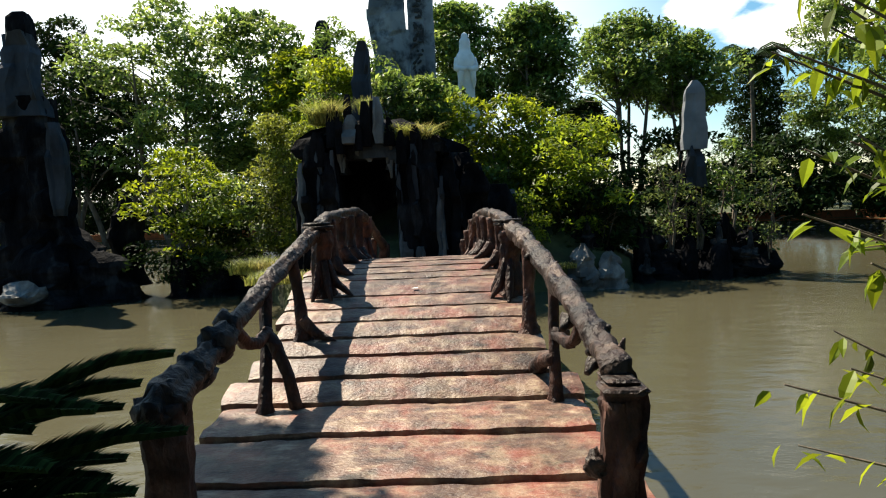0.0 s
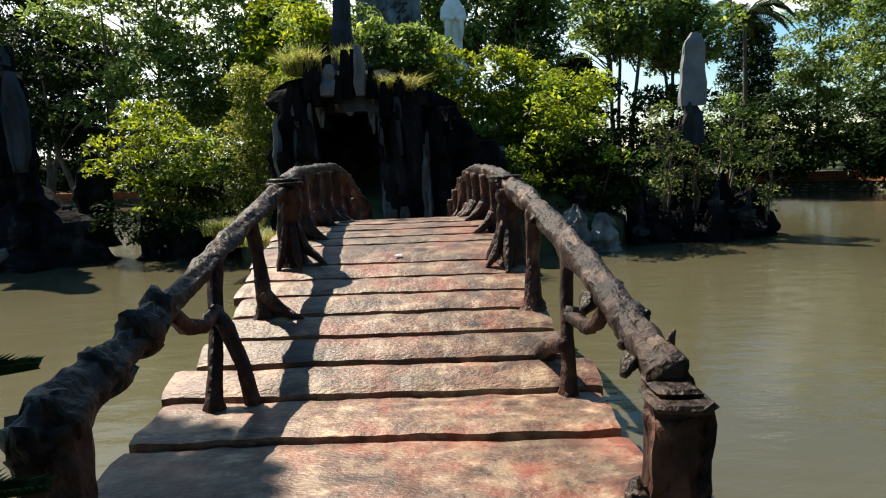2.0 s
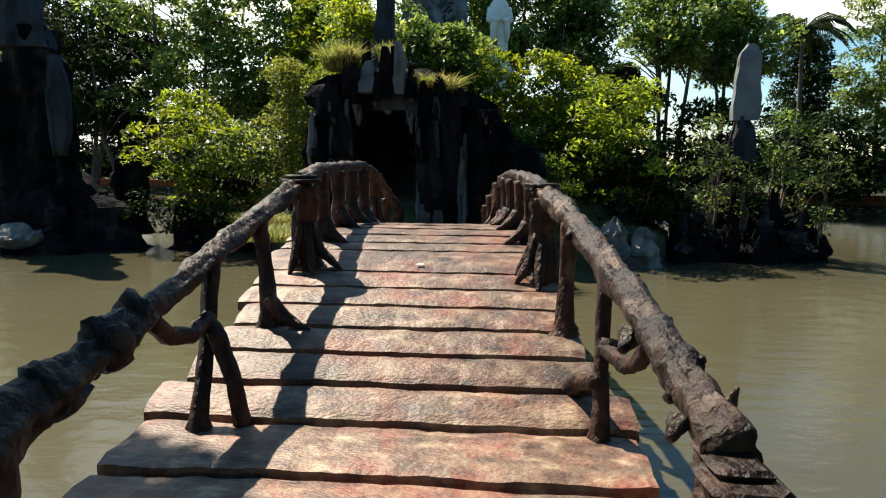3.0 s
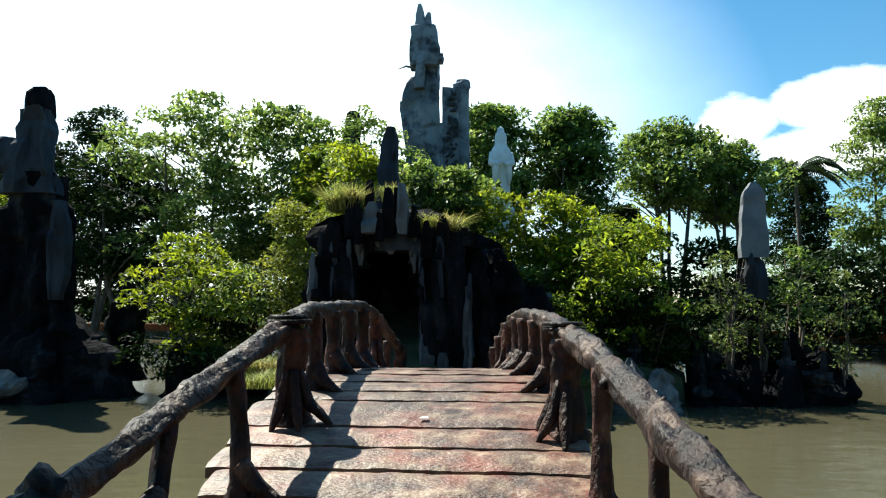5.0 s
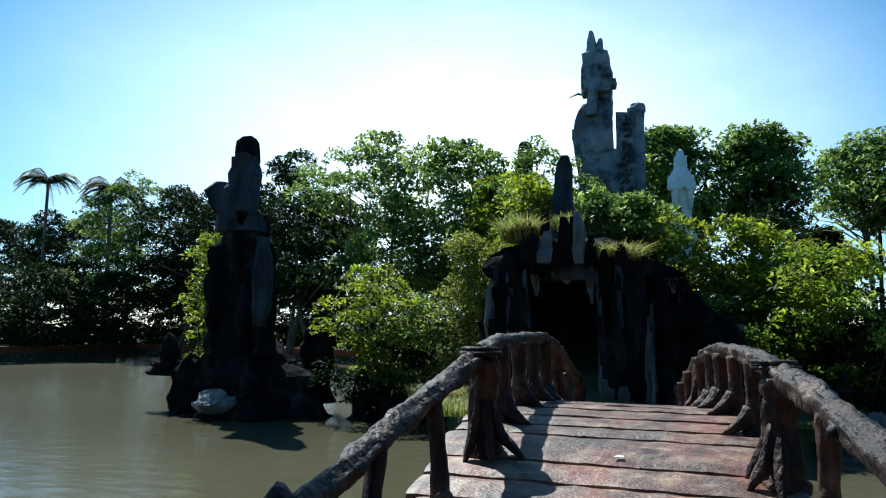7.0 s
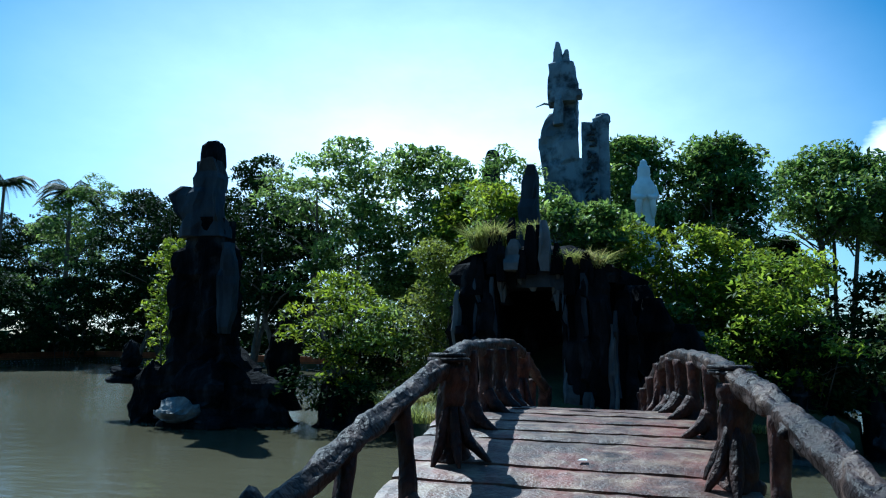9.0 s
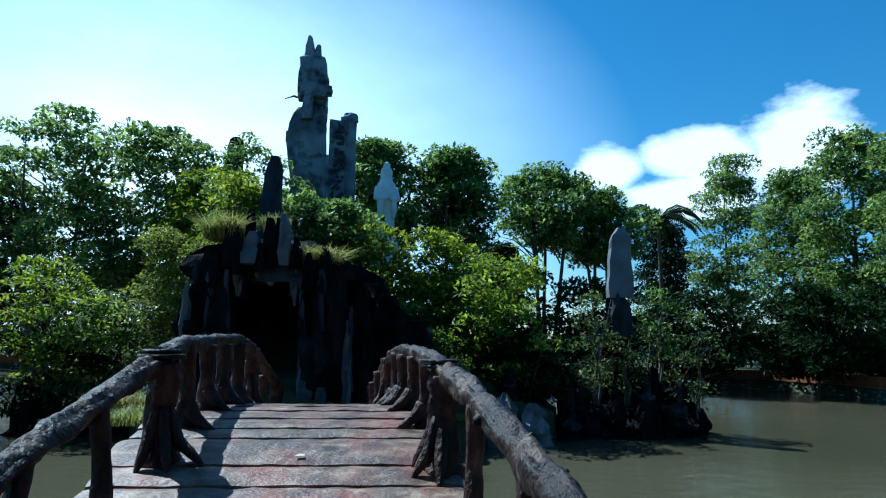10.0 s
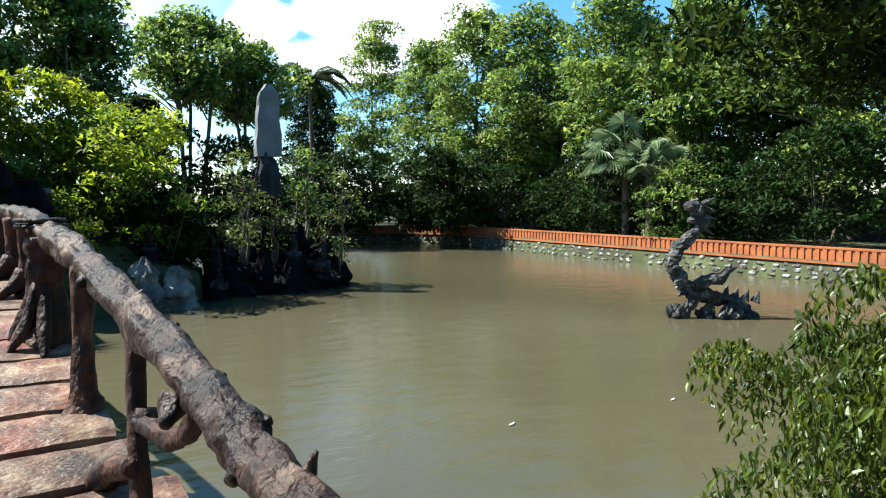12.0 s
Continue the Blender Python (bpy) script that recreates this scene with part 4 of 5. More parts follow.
def slab_block(x0, x1, y0, y1, z0, z1, seed):
    """A rough-hewn upright block with chipped edges."""
    nx, nz = 6, 14
    vs, fs = [], []
    for z_i in range(nz + 1):
        f = z_i / nz
        for a, b in ([(i / nx, 0) for i in range(nx)] + [(1, j / 3) for j in range(3)] + [(1 - i / nx, 1) for i in range(nx)] + [(0, 1 - j / 3) for j in range(3)]):
            x, y, z = x0 + (x1 - x0) * a, y0 + (y1 - y0) * b, z0 + (z1 - z0) * f
            k = 0.035
            vs.append((x + k * n3((x, y, z), 2.1, seed), y + k * 0.4 * n3((x, y, z), 2.3, seed + 1), z + (0.06 * n3((x, y, 0), 3, seed) if z_i == nz else 0)))
    n = 2 * nx + 6
    for j in range(nz):
        for i in range(n):
            a, b = j * n + i, j * n + (i + 1) % n
            fs.append((a, b, b + n, a + n))
    fs.append(tuple(nz * n + i for i in range(n)))
    fs.append(tuple(range(n))[::-1])
    return vs, fs


piece("tablet_block", slab_block(-1.13, -0.62, 17.95, 18.5, 3.8, 8.92, 1), M_SPIRE, tablet)
piece("tablet_block", slab_block(-0.78, -0.32, 18.05, 18.6, 3.8, 9.05, 2), M_SPIRE, tablet)
piece("tablet_top", shift(boulder(0.27, 0.25, 0.42, 118, 0.18), -0.52, 18.3, 8.88), M_SPIRE, tablet)
piece("tablet_block", slab_block(-1.55, -1.10, 17.9, 18.4, 3.8, 7.78, 3), M_SPIRE, tablet)


def glyph(seed, x, z, s):
    """An unreadable carved sign made of a few bent strokes."""
    rnd = random.Random(seed)
    parts = []
    for i in range(5):
        a = (x + rnd.uniform(-.5, .5) * s, 17.90, z + rnd.uniform(-.5, .5) * s)
        d = rnd.choice([(0.55, 0.0), (0.1, -0.6), (-0.4, -0.4), (0.4, -0.45)])
        b = (min(max(a[0] + d[0] * s, x - .55 * s), x + .55 * s), 17.90, min(max(a[2] + d[1] * s, z - .55 * s), z + .55 * s))
        parts.append(tube([a, ((a[0] + b[0]) / 2 + 0.04 * s, 17.90, (a[2] + b[2]) / 2), b], [0.030, 0.042, 0.020], 6, 0, i, 2))
    return join(*parts)


for k in range(7):
    piece("carved_sign", glyph(130 + k, -0.86, 8.66 - k * 0.36, 0.32), M_INK, tablet)

# white robed statue on a lotus pedestal: one plain mesh


def statue():
    prof = [(0.30, 0.0), (0.33, 0.1), (0.30, 0.5), (0.29, 0.9), (0.33, 1.15), (0.36, 1.35), (0.345, 1.52), (0.30, 1.62), (0.225, 1.70), (0.205, 1.78), (0.205, 1.90), (0.20, 2.0), (0.175, 2.07), (0.12, 2.11), (0.125, 2.16), (0.095, 2.23), (0.03, 2.27)]
    vs, fs, n = [], [], 24
    for r, z in prof:
        for i in range(n):
            a = 2 * math.pi * i / n
            fold = 1 + (0.06 * math.sin(a * 7 + z * 2) if z < 1.5 else 0)
            vs.append((math.cos(a) * r * fold, math.sin(a) * r * 0.72 * fold - (0.05 if 1.0 < z < 1.5 else 0), z))
    for j in range(len(prof) - 1):
        for i in range(n):
            p, q = j * n + i, j * n + (i + 1) % n
            fs.append((p, q, q + n, p + n))
    fs.append(tuple(range(n))[::-1])
    fs.append(tuple((len(prof) - 1) * n + i for i in range(n)))
    arms = [tube([(s * 0.30, 0, 1.5), (s * 0.36, -0.08, 1.2), (s * 0.18, -0.27, 1.12), (s * 0.02, -0.30, 1.16)], [0.10, 0.11, 0.10, 0.05], 9, 0.05, 1, 3) for s in (-1, 1)]
    sleeves = [tube([(s * 0.20, -0.24, 1.12), (s * 0.24, -0.22, 0.8), (s * 0.22, -0.2, 0.55)], [0.10, 0.09, 0.03], 8, 0.08, 2, 3) for s in (-1, 1)]
    base = [tube([(0, 0, -0.9), (0, 0, -0.75)], [0.50, 0.48], 20, 0, 1, 1), tube([(0, 0, -0.75), (0, 0, -0.4)], [0.28, 0.26], 18, 0, 1, 1), tube([(0, 0, -0.4), (0, 0, -0.2), (0, 0, 0.02)], [0.30, 0.46, 0.36], 20, 0.05, 1, 3)]
    return join((vs, fs), *arms, *sleeves, *base)


statue_shape = statue()
tagged(piece("statue", shift(([(p[0] * 0.84, p[1], p[2]) for p in statue_shape[0]], statue_shape[1]), 0.66, 16.6, 5.0, 12), M_WHITE, smooth=True), "white stone robed standing statue on a round pedestal", "statue")
tagged(piece("statue_plinth", tube([(0.55, 16.6, 3.0), (0.55, 16.6, 4.12)], [0.4, 0.38], 12, 0.05, 4, 3), M_ROCK_PALE), "grey stone plinth under the statue", "plinth")

# ---- rocks in the water ----
pale = thing("water_boulder", "pale grey jagged rock standing in the water beside the bridge", "rock")
rock("rock_body", 0.50, 0.45, 1.35, 141, 3.25, 11.9, -0.3, M_ROCK_LIT, pale, taper=0.5, slab=0.9, rough=0.3, top=0.3)
rock("rock_body", 0.52, 0.45, 1.15, 142, 3.75, 12.0, -0.3, M_ROCK_LIT, pale, taper=0.55, slab=0.9, rough=0.3, top=0.4, lean=(0.15, 0))
crown_rock = thing("rockery", "small dark jagged scholar's rockery at the island's edge", "rock")
for w, h, s, x, y in ((0.25, 1.2, 143, 3.3, 13.1), (0.3, 0.8, 144, 3.0, 13.2), (0.35, 0.75, 145, 3.7, 13.2), (0.25, 0.6, 146, 2.6, 13.1), (0.3, 0.7, 147, 4.0, 13.3)):
    rock("rock_point", w, w, h, s, x, y, 0.55, M_ROCK, crown_rock, taper=0.4, slab=0.9, rough=0.4, top=0.4)

stele_rock = thing("stele_rockery", "dark rock islet overgrown with shrubs, carrying a grey standing stone", "rock islet")
for w, d, h, s, x, y in ((0.9, 0.8, 1.1, 150, 5.6, 13.6), (1.0, 0.8, 1.2, 151, 6.7, 13.8), (0.9, 0.7, 0.9, 152, 7.7, 13.6), (0.5, 0.5, 1.7, 153, 5.3, 13.7), (0.45, 0.45, 1.6, 154, 7.9, 13.9), (0.55, 0.55, 3.3, 155, 6.45, 14.2), (0.4, 0.4, 1.8, 156, 7.2, 13.6), (0.5, 0.5, 1.1, 159, 8.35, 13.9), (0.22, 0.22, 1.9, 161, 5.0, 13.3), (0.2, 0.2, 2.0, 162, 7.0, 13.1), (0.25, 0.25, 1.5, 163, 6.1, 13.0)):
    rock("islet_rock", w, d, h, s, x, y, -0.4, M_ROCK, stele_rock, taper=0.7, slab=0.8)
ob = piece("standing_stone", hewn([(3.30, 6.27, 6.88), (3.5, 6.25, 6.89), (4.2, 6.31, 6.86), (4.74, 6.34, 6.84), (4.86, 6.38, 6.79), (4.98, 6.47, 6.73), (5.08, 6.53, 6.64)], 13.82, 14.08, 157, 0.03), M_STELE)
piece("stone_foot", slab_rock(6.57, 14.0, 2.3, 0.24, 0.22, 1.1, 158, 0.85, 0.07), M_SLAB, stele_rock, "rough grey foot stone")
tagged(ob, "smooth grey standing stone with a rounded top", "rock")
ob = piece("pagoda_figurine", join(tube([(7.62, 13.0, 0.75), (7.62, 13.0, 1.05)], [0.09, 0.05], 8, 0.1, 2, 2), tube([(7.62, 13.0, 1.05), (7.62, 13.0, 1.2)], [0.06, 0.02], 8, 0.05, 3, 2),
                                   shift(boulder(0.32, 0.25, 0.35, 160, 0.35), 7.5, 13.0, 0.45)), M_FIGURE)
tagged(ob, "small grey figurine on a stone at the water's edge", "figurine")

for x, y, z, h, s in ((6.82, 12.95, 0.95, 0.5, 164), (3.5, 12.75, 1.25, 0.45, 165), (4.95, 12.7, 0.35, 0.35, 166)):
    ob = piece("stone_figurine", join(tube([(x, y, z), (x + 0.02, y, z + h * 0.6), (x, y, z + h * 0.75)], [0.10, 0.075, 0.035], 9, 0.2, s, 3), shift(boulder(0.05, 0.05, 0.12, s, 0.15, 2), x, y, z + h * 0.72),
                                     shift(boulder(0.2, 0.18, 0.25, s + 1, 0.35, 2), x, y, z - 0.17)), M_FIGURE)
    piece("footing", slab_rock(x, y + 0.1, -0.5, 0.3, 0.3, z + 0.42, s + 20, 0.6, 0.1), M_ROCK, ob, "dark rock under it")
    tagged(ob, "small weathered stone figurine on the rockery", "figurine", "rockery figurines")
ob = piece("red_lantern", shift(boulder(0.05, 0.05, 0.09, 3, 0.1, 2), 7.62, 13.0, 1.19), M_ORANGE)
tagged(ob, "tiny orange-red ornament on the figurine", "ornament")

tall = thing("rock_pillar_islet", "tall dark rock pillar islet with a grey slab near the top", "rock islet")
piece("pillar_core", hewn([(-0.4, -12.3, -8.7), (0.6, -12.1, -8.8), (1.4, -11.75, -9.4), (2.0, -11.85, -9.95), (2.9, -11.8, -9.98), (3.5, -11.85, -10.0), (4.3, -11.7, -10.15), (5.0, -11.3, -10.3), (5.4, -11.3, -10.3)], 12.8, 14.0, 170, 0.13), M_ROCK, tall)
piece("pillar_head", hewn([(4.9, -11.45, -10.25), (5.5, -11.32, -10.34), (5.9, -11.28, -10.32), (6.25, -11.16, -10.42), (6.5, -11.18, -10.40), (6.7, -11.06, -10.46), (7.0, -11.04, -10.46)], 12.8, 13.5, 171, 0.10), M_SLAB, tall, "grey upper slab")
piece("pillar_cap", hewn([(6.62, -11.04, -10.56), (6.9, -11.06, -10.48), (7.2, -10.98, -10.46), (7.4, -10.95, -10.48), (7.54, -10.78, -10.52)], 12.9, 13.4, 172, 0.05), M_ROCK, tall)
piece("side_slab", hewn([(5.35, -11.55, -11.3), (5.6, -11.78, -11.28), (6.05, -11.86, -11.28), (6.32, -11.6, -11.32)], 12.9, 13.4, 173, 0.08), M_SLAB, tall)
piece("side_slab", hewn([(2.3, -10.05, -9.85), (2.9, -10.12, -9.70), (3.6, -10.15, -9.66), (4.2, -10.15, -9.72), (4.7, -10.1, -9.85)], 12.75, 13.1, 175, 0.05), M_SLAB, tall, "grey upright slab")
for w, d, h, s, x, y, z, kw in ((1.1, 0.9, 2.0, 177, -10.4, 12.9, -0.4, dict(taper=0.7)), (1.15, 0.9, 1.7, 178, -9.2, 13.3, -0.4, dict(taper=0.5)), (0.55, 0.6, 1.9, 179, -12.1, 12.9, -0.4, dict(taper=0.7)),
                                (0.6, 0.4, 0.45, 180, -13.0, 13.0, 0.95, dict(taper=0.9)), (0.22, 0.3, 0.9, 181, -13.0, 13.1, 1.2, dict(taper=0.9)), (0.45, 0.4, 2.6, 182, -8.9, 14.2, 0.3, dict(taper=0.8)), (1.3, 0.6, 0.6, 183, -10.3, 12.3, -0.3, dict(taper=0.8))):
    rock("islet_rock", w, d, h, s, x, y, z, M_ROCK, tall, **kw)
piece("front_rock", shift(boulder(0.55, 0.4, 0.55, 184, 0.3), -10.5, 11.9, 0.15), M_ROCK_LIT, tall, "rounded wet rock, pale for its sunlit top")

small = thing("water_boulder", "dark rocks at the water's edge under the bush", "rock")
for w, d, h, s, x, y in ((0.7, 0.6, 1.3, 190, -6.9, 13.6), (0.8, 0.6, 1.0, 191, -6.0, 13.7), (0.6, 0.5, 1.2, 192, -5.2, 13.9), (0.35, 0.3, 1.5, 193, -7.3, 13.7)):
    rock("islet_rock", w, d, h, s, x, y, -0.3, M_ROCK, small, taper=0.6, slab=0.8)


# dragon fountain figure rising from the water: one plain mesh
def dragon():
    """An S-shaped dragon; u runs along it from the head's side, z up."""
    def at(u, z, v=0.0):
        return Vector((11.70 + 0.84 * u + 0.54 * v, 5.35 - 0.54 * u + 0.84 * v, z))

    def limb(pts, radii, seed, rough=0.3, seg=12, fine=5):
        return tube([at(*p) for p in pts], radii, seg, rough, seed, fine)
    body = limb([(1.25, -0.05), (0.88, 0.24), (0.45, 0.36), (0.05, 0.46), (-0.22, 0.70), (-0.36, 1.0), (-0.27, 1.28), (-0.08, 1.48), (0.12, 1.66), (0.19, 1.84), (0.14, 2.0)],
                [0.09, 0.13, 0.14, 0.14, 0.145, 0.14, 0.12, 0.105, 0.105, 0.105, 0.10], 5, 0.34, 18, 8)
    head = shift(boulder(0.14, 0.14, 0.24, 6, 0.3), *at(0.08, 1.90))
    snout = [limb([(0.12, 2.06), (-0.04, 2.10), (-0.15, 2.06)], [0.11, 0.10, 0.055], 7), limb([(0.14, 1.90), (0.0, 1.83), (-0.09, 1.82)], [0.09, 0.07, 0.03], 8), limb([(-0.02, 2.15), (0.1, 2.22)], [0.05, 0.02], 9)]
    horns = [limb([(0.16, 2.12, s * 0.06), (0.36, 2.24, s * 0.10)], [0.04, 0.012], 8) for s in (-1, 1)]
    mane = [limb([(0.20, 2.05 - 0.12 * k), (0.42, 2.0 - 0.15 * k)], [0.055, 0.012], 40 + k) for k in range(4)]
    arm = limb([(0.05, 0.62, -0.1), (0.30, 0.72, -0.15), (0.52, 0.78, -0.18), (0.66, 0.92, -0.18)], [0.11, 0.12, 0.10, 0.05], 9)
    claws = [limb([(0.62, 0.86, -0.18), (0.70 + 0.10 * k, 1.02 - 0.06 * abs(k), -0.18)], [0.04, 0.01], 10 + k) for k in (-1, 0, 1)]
    leg = limb([(0.05, 0.45, -0.1), (-0.02, 0.25, -0.15), (-0.22, 0.10, -0.15)], [0.13, 0.09, 0.08], 12)
    fins = [limb([(0.62 + 0.20 * k, 0.36 - 0.03 * k), (0.70 + 0.2 * k, 0.60 - 0.04 * k)], [0.10, 0.01], 20 + k, 0.2, 7, 3) for k in range(4)]
    scales = [limb([(-0.40 + 0.05 * abs(k - 2), 0.72 + 0.16 * k), (-0.52 + 0.08 * abs(k - 2), 0.80 + 0.16 * k)], [0.06, 0.012], 30 + k, 0.2, 7, 3) for k in range(5)]
    rows = [shift(boulder(0.05, 0.05, 0.08, 60 + k, 0.3, 1), *at(-0.26 + 0.075 * (k % 7) - 0.02 * (k // 7), 0.40 + 0.07 * (k // 7) + 0.03 * (k % 2) - 0.012 * (k % 7), -0.12)) for k in range(28)]
    feet = [shift(boulder(r, r * 0.9, h, s, 0.4), *at(u, -0.06, v)) for u, v, r, h, s in ((-0.36, -0.1, 0.16, 0.34, 13), (-0.20, -0.15, 0.14, 0.36, 14), (0.28, -0.1, 0.2, 0.34, 15), (0.55, -0.25, 0.16, 0.30, 16), (0.72, -0.2, 0.18, 0.30, 17), (1.0, 0.0, 0.2, 0.3, 18))]
    return join(body, head, *snout, *horns, *mane, arm, *claws, leg, *fins, *scales, *rows, *feet)


dragon_shape = dragon()
tagged(piece("dragon_statue", dragon_shape, M_DRAGON), "mottled dark and pale grey dragon sculpture rising out of the pond", "sculpture")

# stone ledge and scraps
ob = piece("stone_ledge", hewn([(2.36, 0.95, 1.75), (2.46, 0.97, 1.72)], 12.6, 13.0, 230, 0.03, 0.05), M_ROCK_PALE)
tagged(ob, "flat grey stone ledge beside the grotto", "ledge")
for i, (x, y) in enumerate(((6.9, 2.05), (7.05, 1.65), (7.35, 1.2), (4.9, 2.4))):
    v, f = leaves([(0, 0, 0)], 0.15, 600 + i, 0.25, 0.0, 0.1)
    v[:, 2] *= 0.1
    ob = piece("floating_leaf", (v, f), M_ALUM)
    ob.matrix_basis = pose(x, y, 0.012)
    tagged(ob, "pale dry leaf floating on the pond", "leaf", "floating leaves")
ob = piece("paper_scrap", ([(-0.03, -0.012, 0.003), (0.026, -0.016, 0.004), (0.03, 0.014, 0.006), (-0.012, 0.018, 0.004), (0.0, 0.0, 0.012)], [(0, 1, 4), (1, 2, 4), (2, 3, 4), (3, 0, 4)]), M_WHITE)
ob.matrix_basis = pose(0.13, 1.42, deck_z(1.42) + 0.014, 3, 0, 10)
tagged(ob, "small crumpled white scrap on the bridge deck", "scrap")


# ---- trees round the pond ----
def bush(name, label, at, w, h, leaf, size, seed, count=40, per=300, rmin=0.25, rmax=0.5, group="", wide=0.45, category="bush", low=0.06, point=0.0):
    t = thing(name, label, category, group, at)
    piece("stem", limbs(h, w, h * 0.3, 0.05, seed, 5, stems=3, deep=-1.4 if count > 30 else -0.6), M_TRUNK, t, smooth=True)
    c = crown_clumps(w, h * (1 - low), h * low, seed, count, rmin, rmax, 1.0, point)
    piece("crown", leaves(cloud(c, per, seed), size, seed, wide), leaf, t)
    return t


# camera standpoint; far trees are placed from it to fit the view
EYE = Vector((0.42, -2.78, 2.22))


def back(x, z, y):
    """Place and height of a bank tree, given at y = 26 and slid along the camera's line of sight to depth y."""
    k = (y - EYE.y) / (26 - EYE.y)
    return EYE.x + (x - EYE.x) * k, EYE.z + (z - EYE.z) * k


TREES = [  # x and top at y = 26, depth, width, where the crown starts, leaf, seed
    (-12.6, 11.6, 31, 7.5, 3.5, L_TREE, 1), (-8.9, 11.1, 30, 6.0, 3.2, L_TREE, 2), (-15.6, 9.0, 33, 6, 2.8, L_DARK_SHADED, 3), (-17.3, 11.2, 36, 4.0, 3.2, L_DARK_SHADED, 4),
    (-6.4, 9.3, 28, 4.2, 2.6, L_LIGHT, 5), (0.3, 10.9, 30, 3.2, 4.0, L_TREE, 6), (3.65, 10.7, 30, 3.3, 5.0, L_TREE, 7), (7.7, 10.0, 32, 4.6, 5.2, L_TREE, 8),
    (10.1, 9.0, 33, 3.9, 4.8, L_TREE, 9), (5.5, 6.4, 35, 2.6, 2.6, L_DARK_SHADED, 10), (-3.4, 8.6, 27, 3.5, 2.5, L_TREE, 11), (-20.5, 9.6, 38, 6, 3.0, L_DARK_SHADED, 12),
    (-24.0, 9.8, 40, 5.0, 2.8, L_DARK_SHADED, 13), (-27.2, 10.6, 42, 6.0, 3.0, L_TREE, 14), (-31.5, 8.8, 44, 6.0, 2.0, L_DARK_SHADED, 15), (-36.5, 8.6, 44, 7.0, 2.0, L_DARK_SHADED, 16), (-29.0, 9.0, 46, 6.5, 2.0, L_DARK_SHADED, 17), (-22.0, 8.4, 43, 6.0, 2.0, L_DARK_SHADED, 18), (-34.0, 8.0, 48, 7.0, 2.0, L_DARK_SHADED, 19)]
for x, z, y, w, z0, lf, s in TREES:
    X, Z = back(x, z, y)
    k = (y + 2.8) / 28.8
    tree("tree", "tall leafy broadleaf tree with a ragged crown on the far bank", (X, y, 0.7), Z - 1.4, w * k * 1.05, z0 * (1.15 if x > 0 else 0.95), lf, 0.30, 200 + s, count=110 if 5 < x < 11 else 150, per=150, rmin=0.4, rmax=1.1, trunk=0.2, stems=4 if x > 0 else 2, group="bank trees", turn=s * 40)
# back-row trees in darkened leaves are added so crown gaps look shaded
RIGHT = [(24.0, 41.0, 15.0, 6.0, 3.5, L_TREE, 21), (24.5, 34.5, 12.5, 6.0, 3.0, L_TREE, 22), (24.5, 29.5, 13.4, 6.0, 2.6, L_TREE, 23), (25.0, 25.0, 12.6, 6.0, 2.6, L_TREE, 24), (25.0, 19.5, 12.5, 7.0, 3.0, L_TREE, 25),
         (25.0, 14.5, 10.6, 6.0, 2.8, L_TREE, 26), (25.5, 9.5, 12.0, 7.0, 2.8, L_TREE, 27), (25.5, 4.0, 12.5, 7.0, 2.6, L_DARK_SHADED, 28), (26, -2.0, 12.0, 7.0, 2.4, L_TREE, 29), (28.5, 22.0, 12.0, 7.0, 2.0, L_DARK_SHADED, 30),
         (28.5, 12.0, 12.0, 7.0, 2.0, L_DARK_SHADED, 31), (21.5, 46.0, 11.0, 6.0, 3.0, L_DARK_SHADED, 32), (31.0, 33.0, 12.5, 8.0, 2.0, L_DARK_SHADED, 33), (29.5, 27.5, 10.5, 7.0, 2.0, L_DARK_SHADED, 34), (29.0, 17.0, 11.0, 7.0, 2.0, L_DARK_SHADED, 35), (29.5, 6.5, 11.0, 7.0, 2.0, L_DARK_SHADED, 36)]
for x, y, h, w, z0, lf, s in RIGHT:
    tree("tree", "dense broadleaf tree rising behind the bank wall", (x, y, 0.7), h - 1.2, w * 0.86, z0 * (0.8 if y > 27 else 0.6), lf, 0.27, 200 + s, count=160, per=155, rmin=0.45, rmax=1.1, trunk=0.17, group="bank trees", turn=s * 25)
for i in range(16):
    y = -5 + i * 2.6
    bush("hedge_bush", "leafy bush behind the bank wall, darkened for shade", (22.3 + 0.8 * math.sin(i * 2.1), y, 0.6), 3.8, 3.2 + 0.8 * math.sin(i * 1.7), L_DARK_SHADED, 0.22, 300 + i, count=60, per=170, rmin=0.4, rmax=0.7, group="hedge bushes")
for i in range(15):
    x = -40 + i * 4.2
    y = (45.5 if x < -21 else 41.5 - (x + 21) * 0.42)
    bush("hedge_bush", "leafy bush on the far bank, darkened for shade", (x, y, 0.6), 5.6, (4.4 if x < 2 else 4.2) + 0.8 * math.sin(i * 1.3), L_DARK_SHADED, 0.32, 330 + i, count=80, per=120, rmin=0.5, rmax=0.9, group="far bushes")
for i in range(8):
    bush("hedge_bush", "leafy bush on the far bank, darkened for shade", (-43.5 + 0.4 * i, 2 + i * 5.2, 0.6), 7.0, 5.6, L_DARK_SHADED, 0.34, 350 + i, count=80, per=110, rmin=0.5, rmax=0.9, group="far bushes")


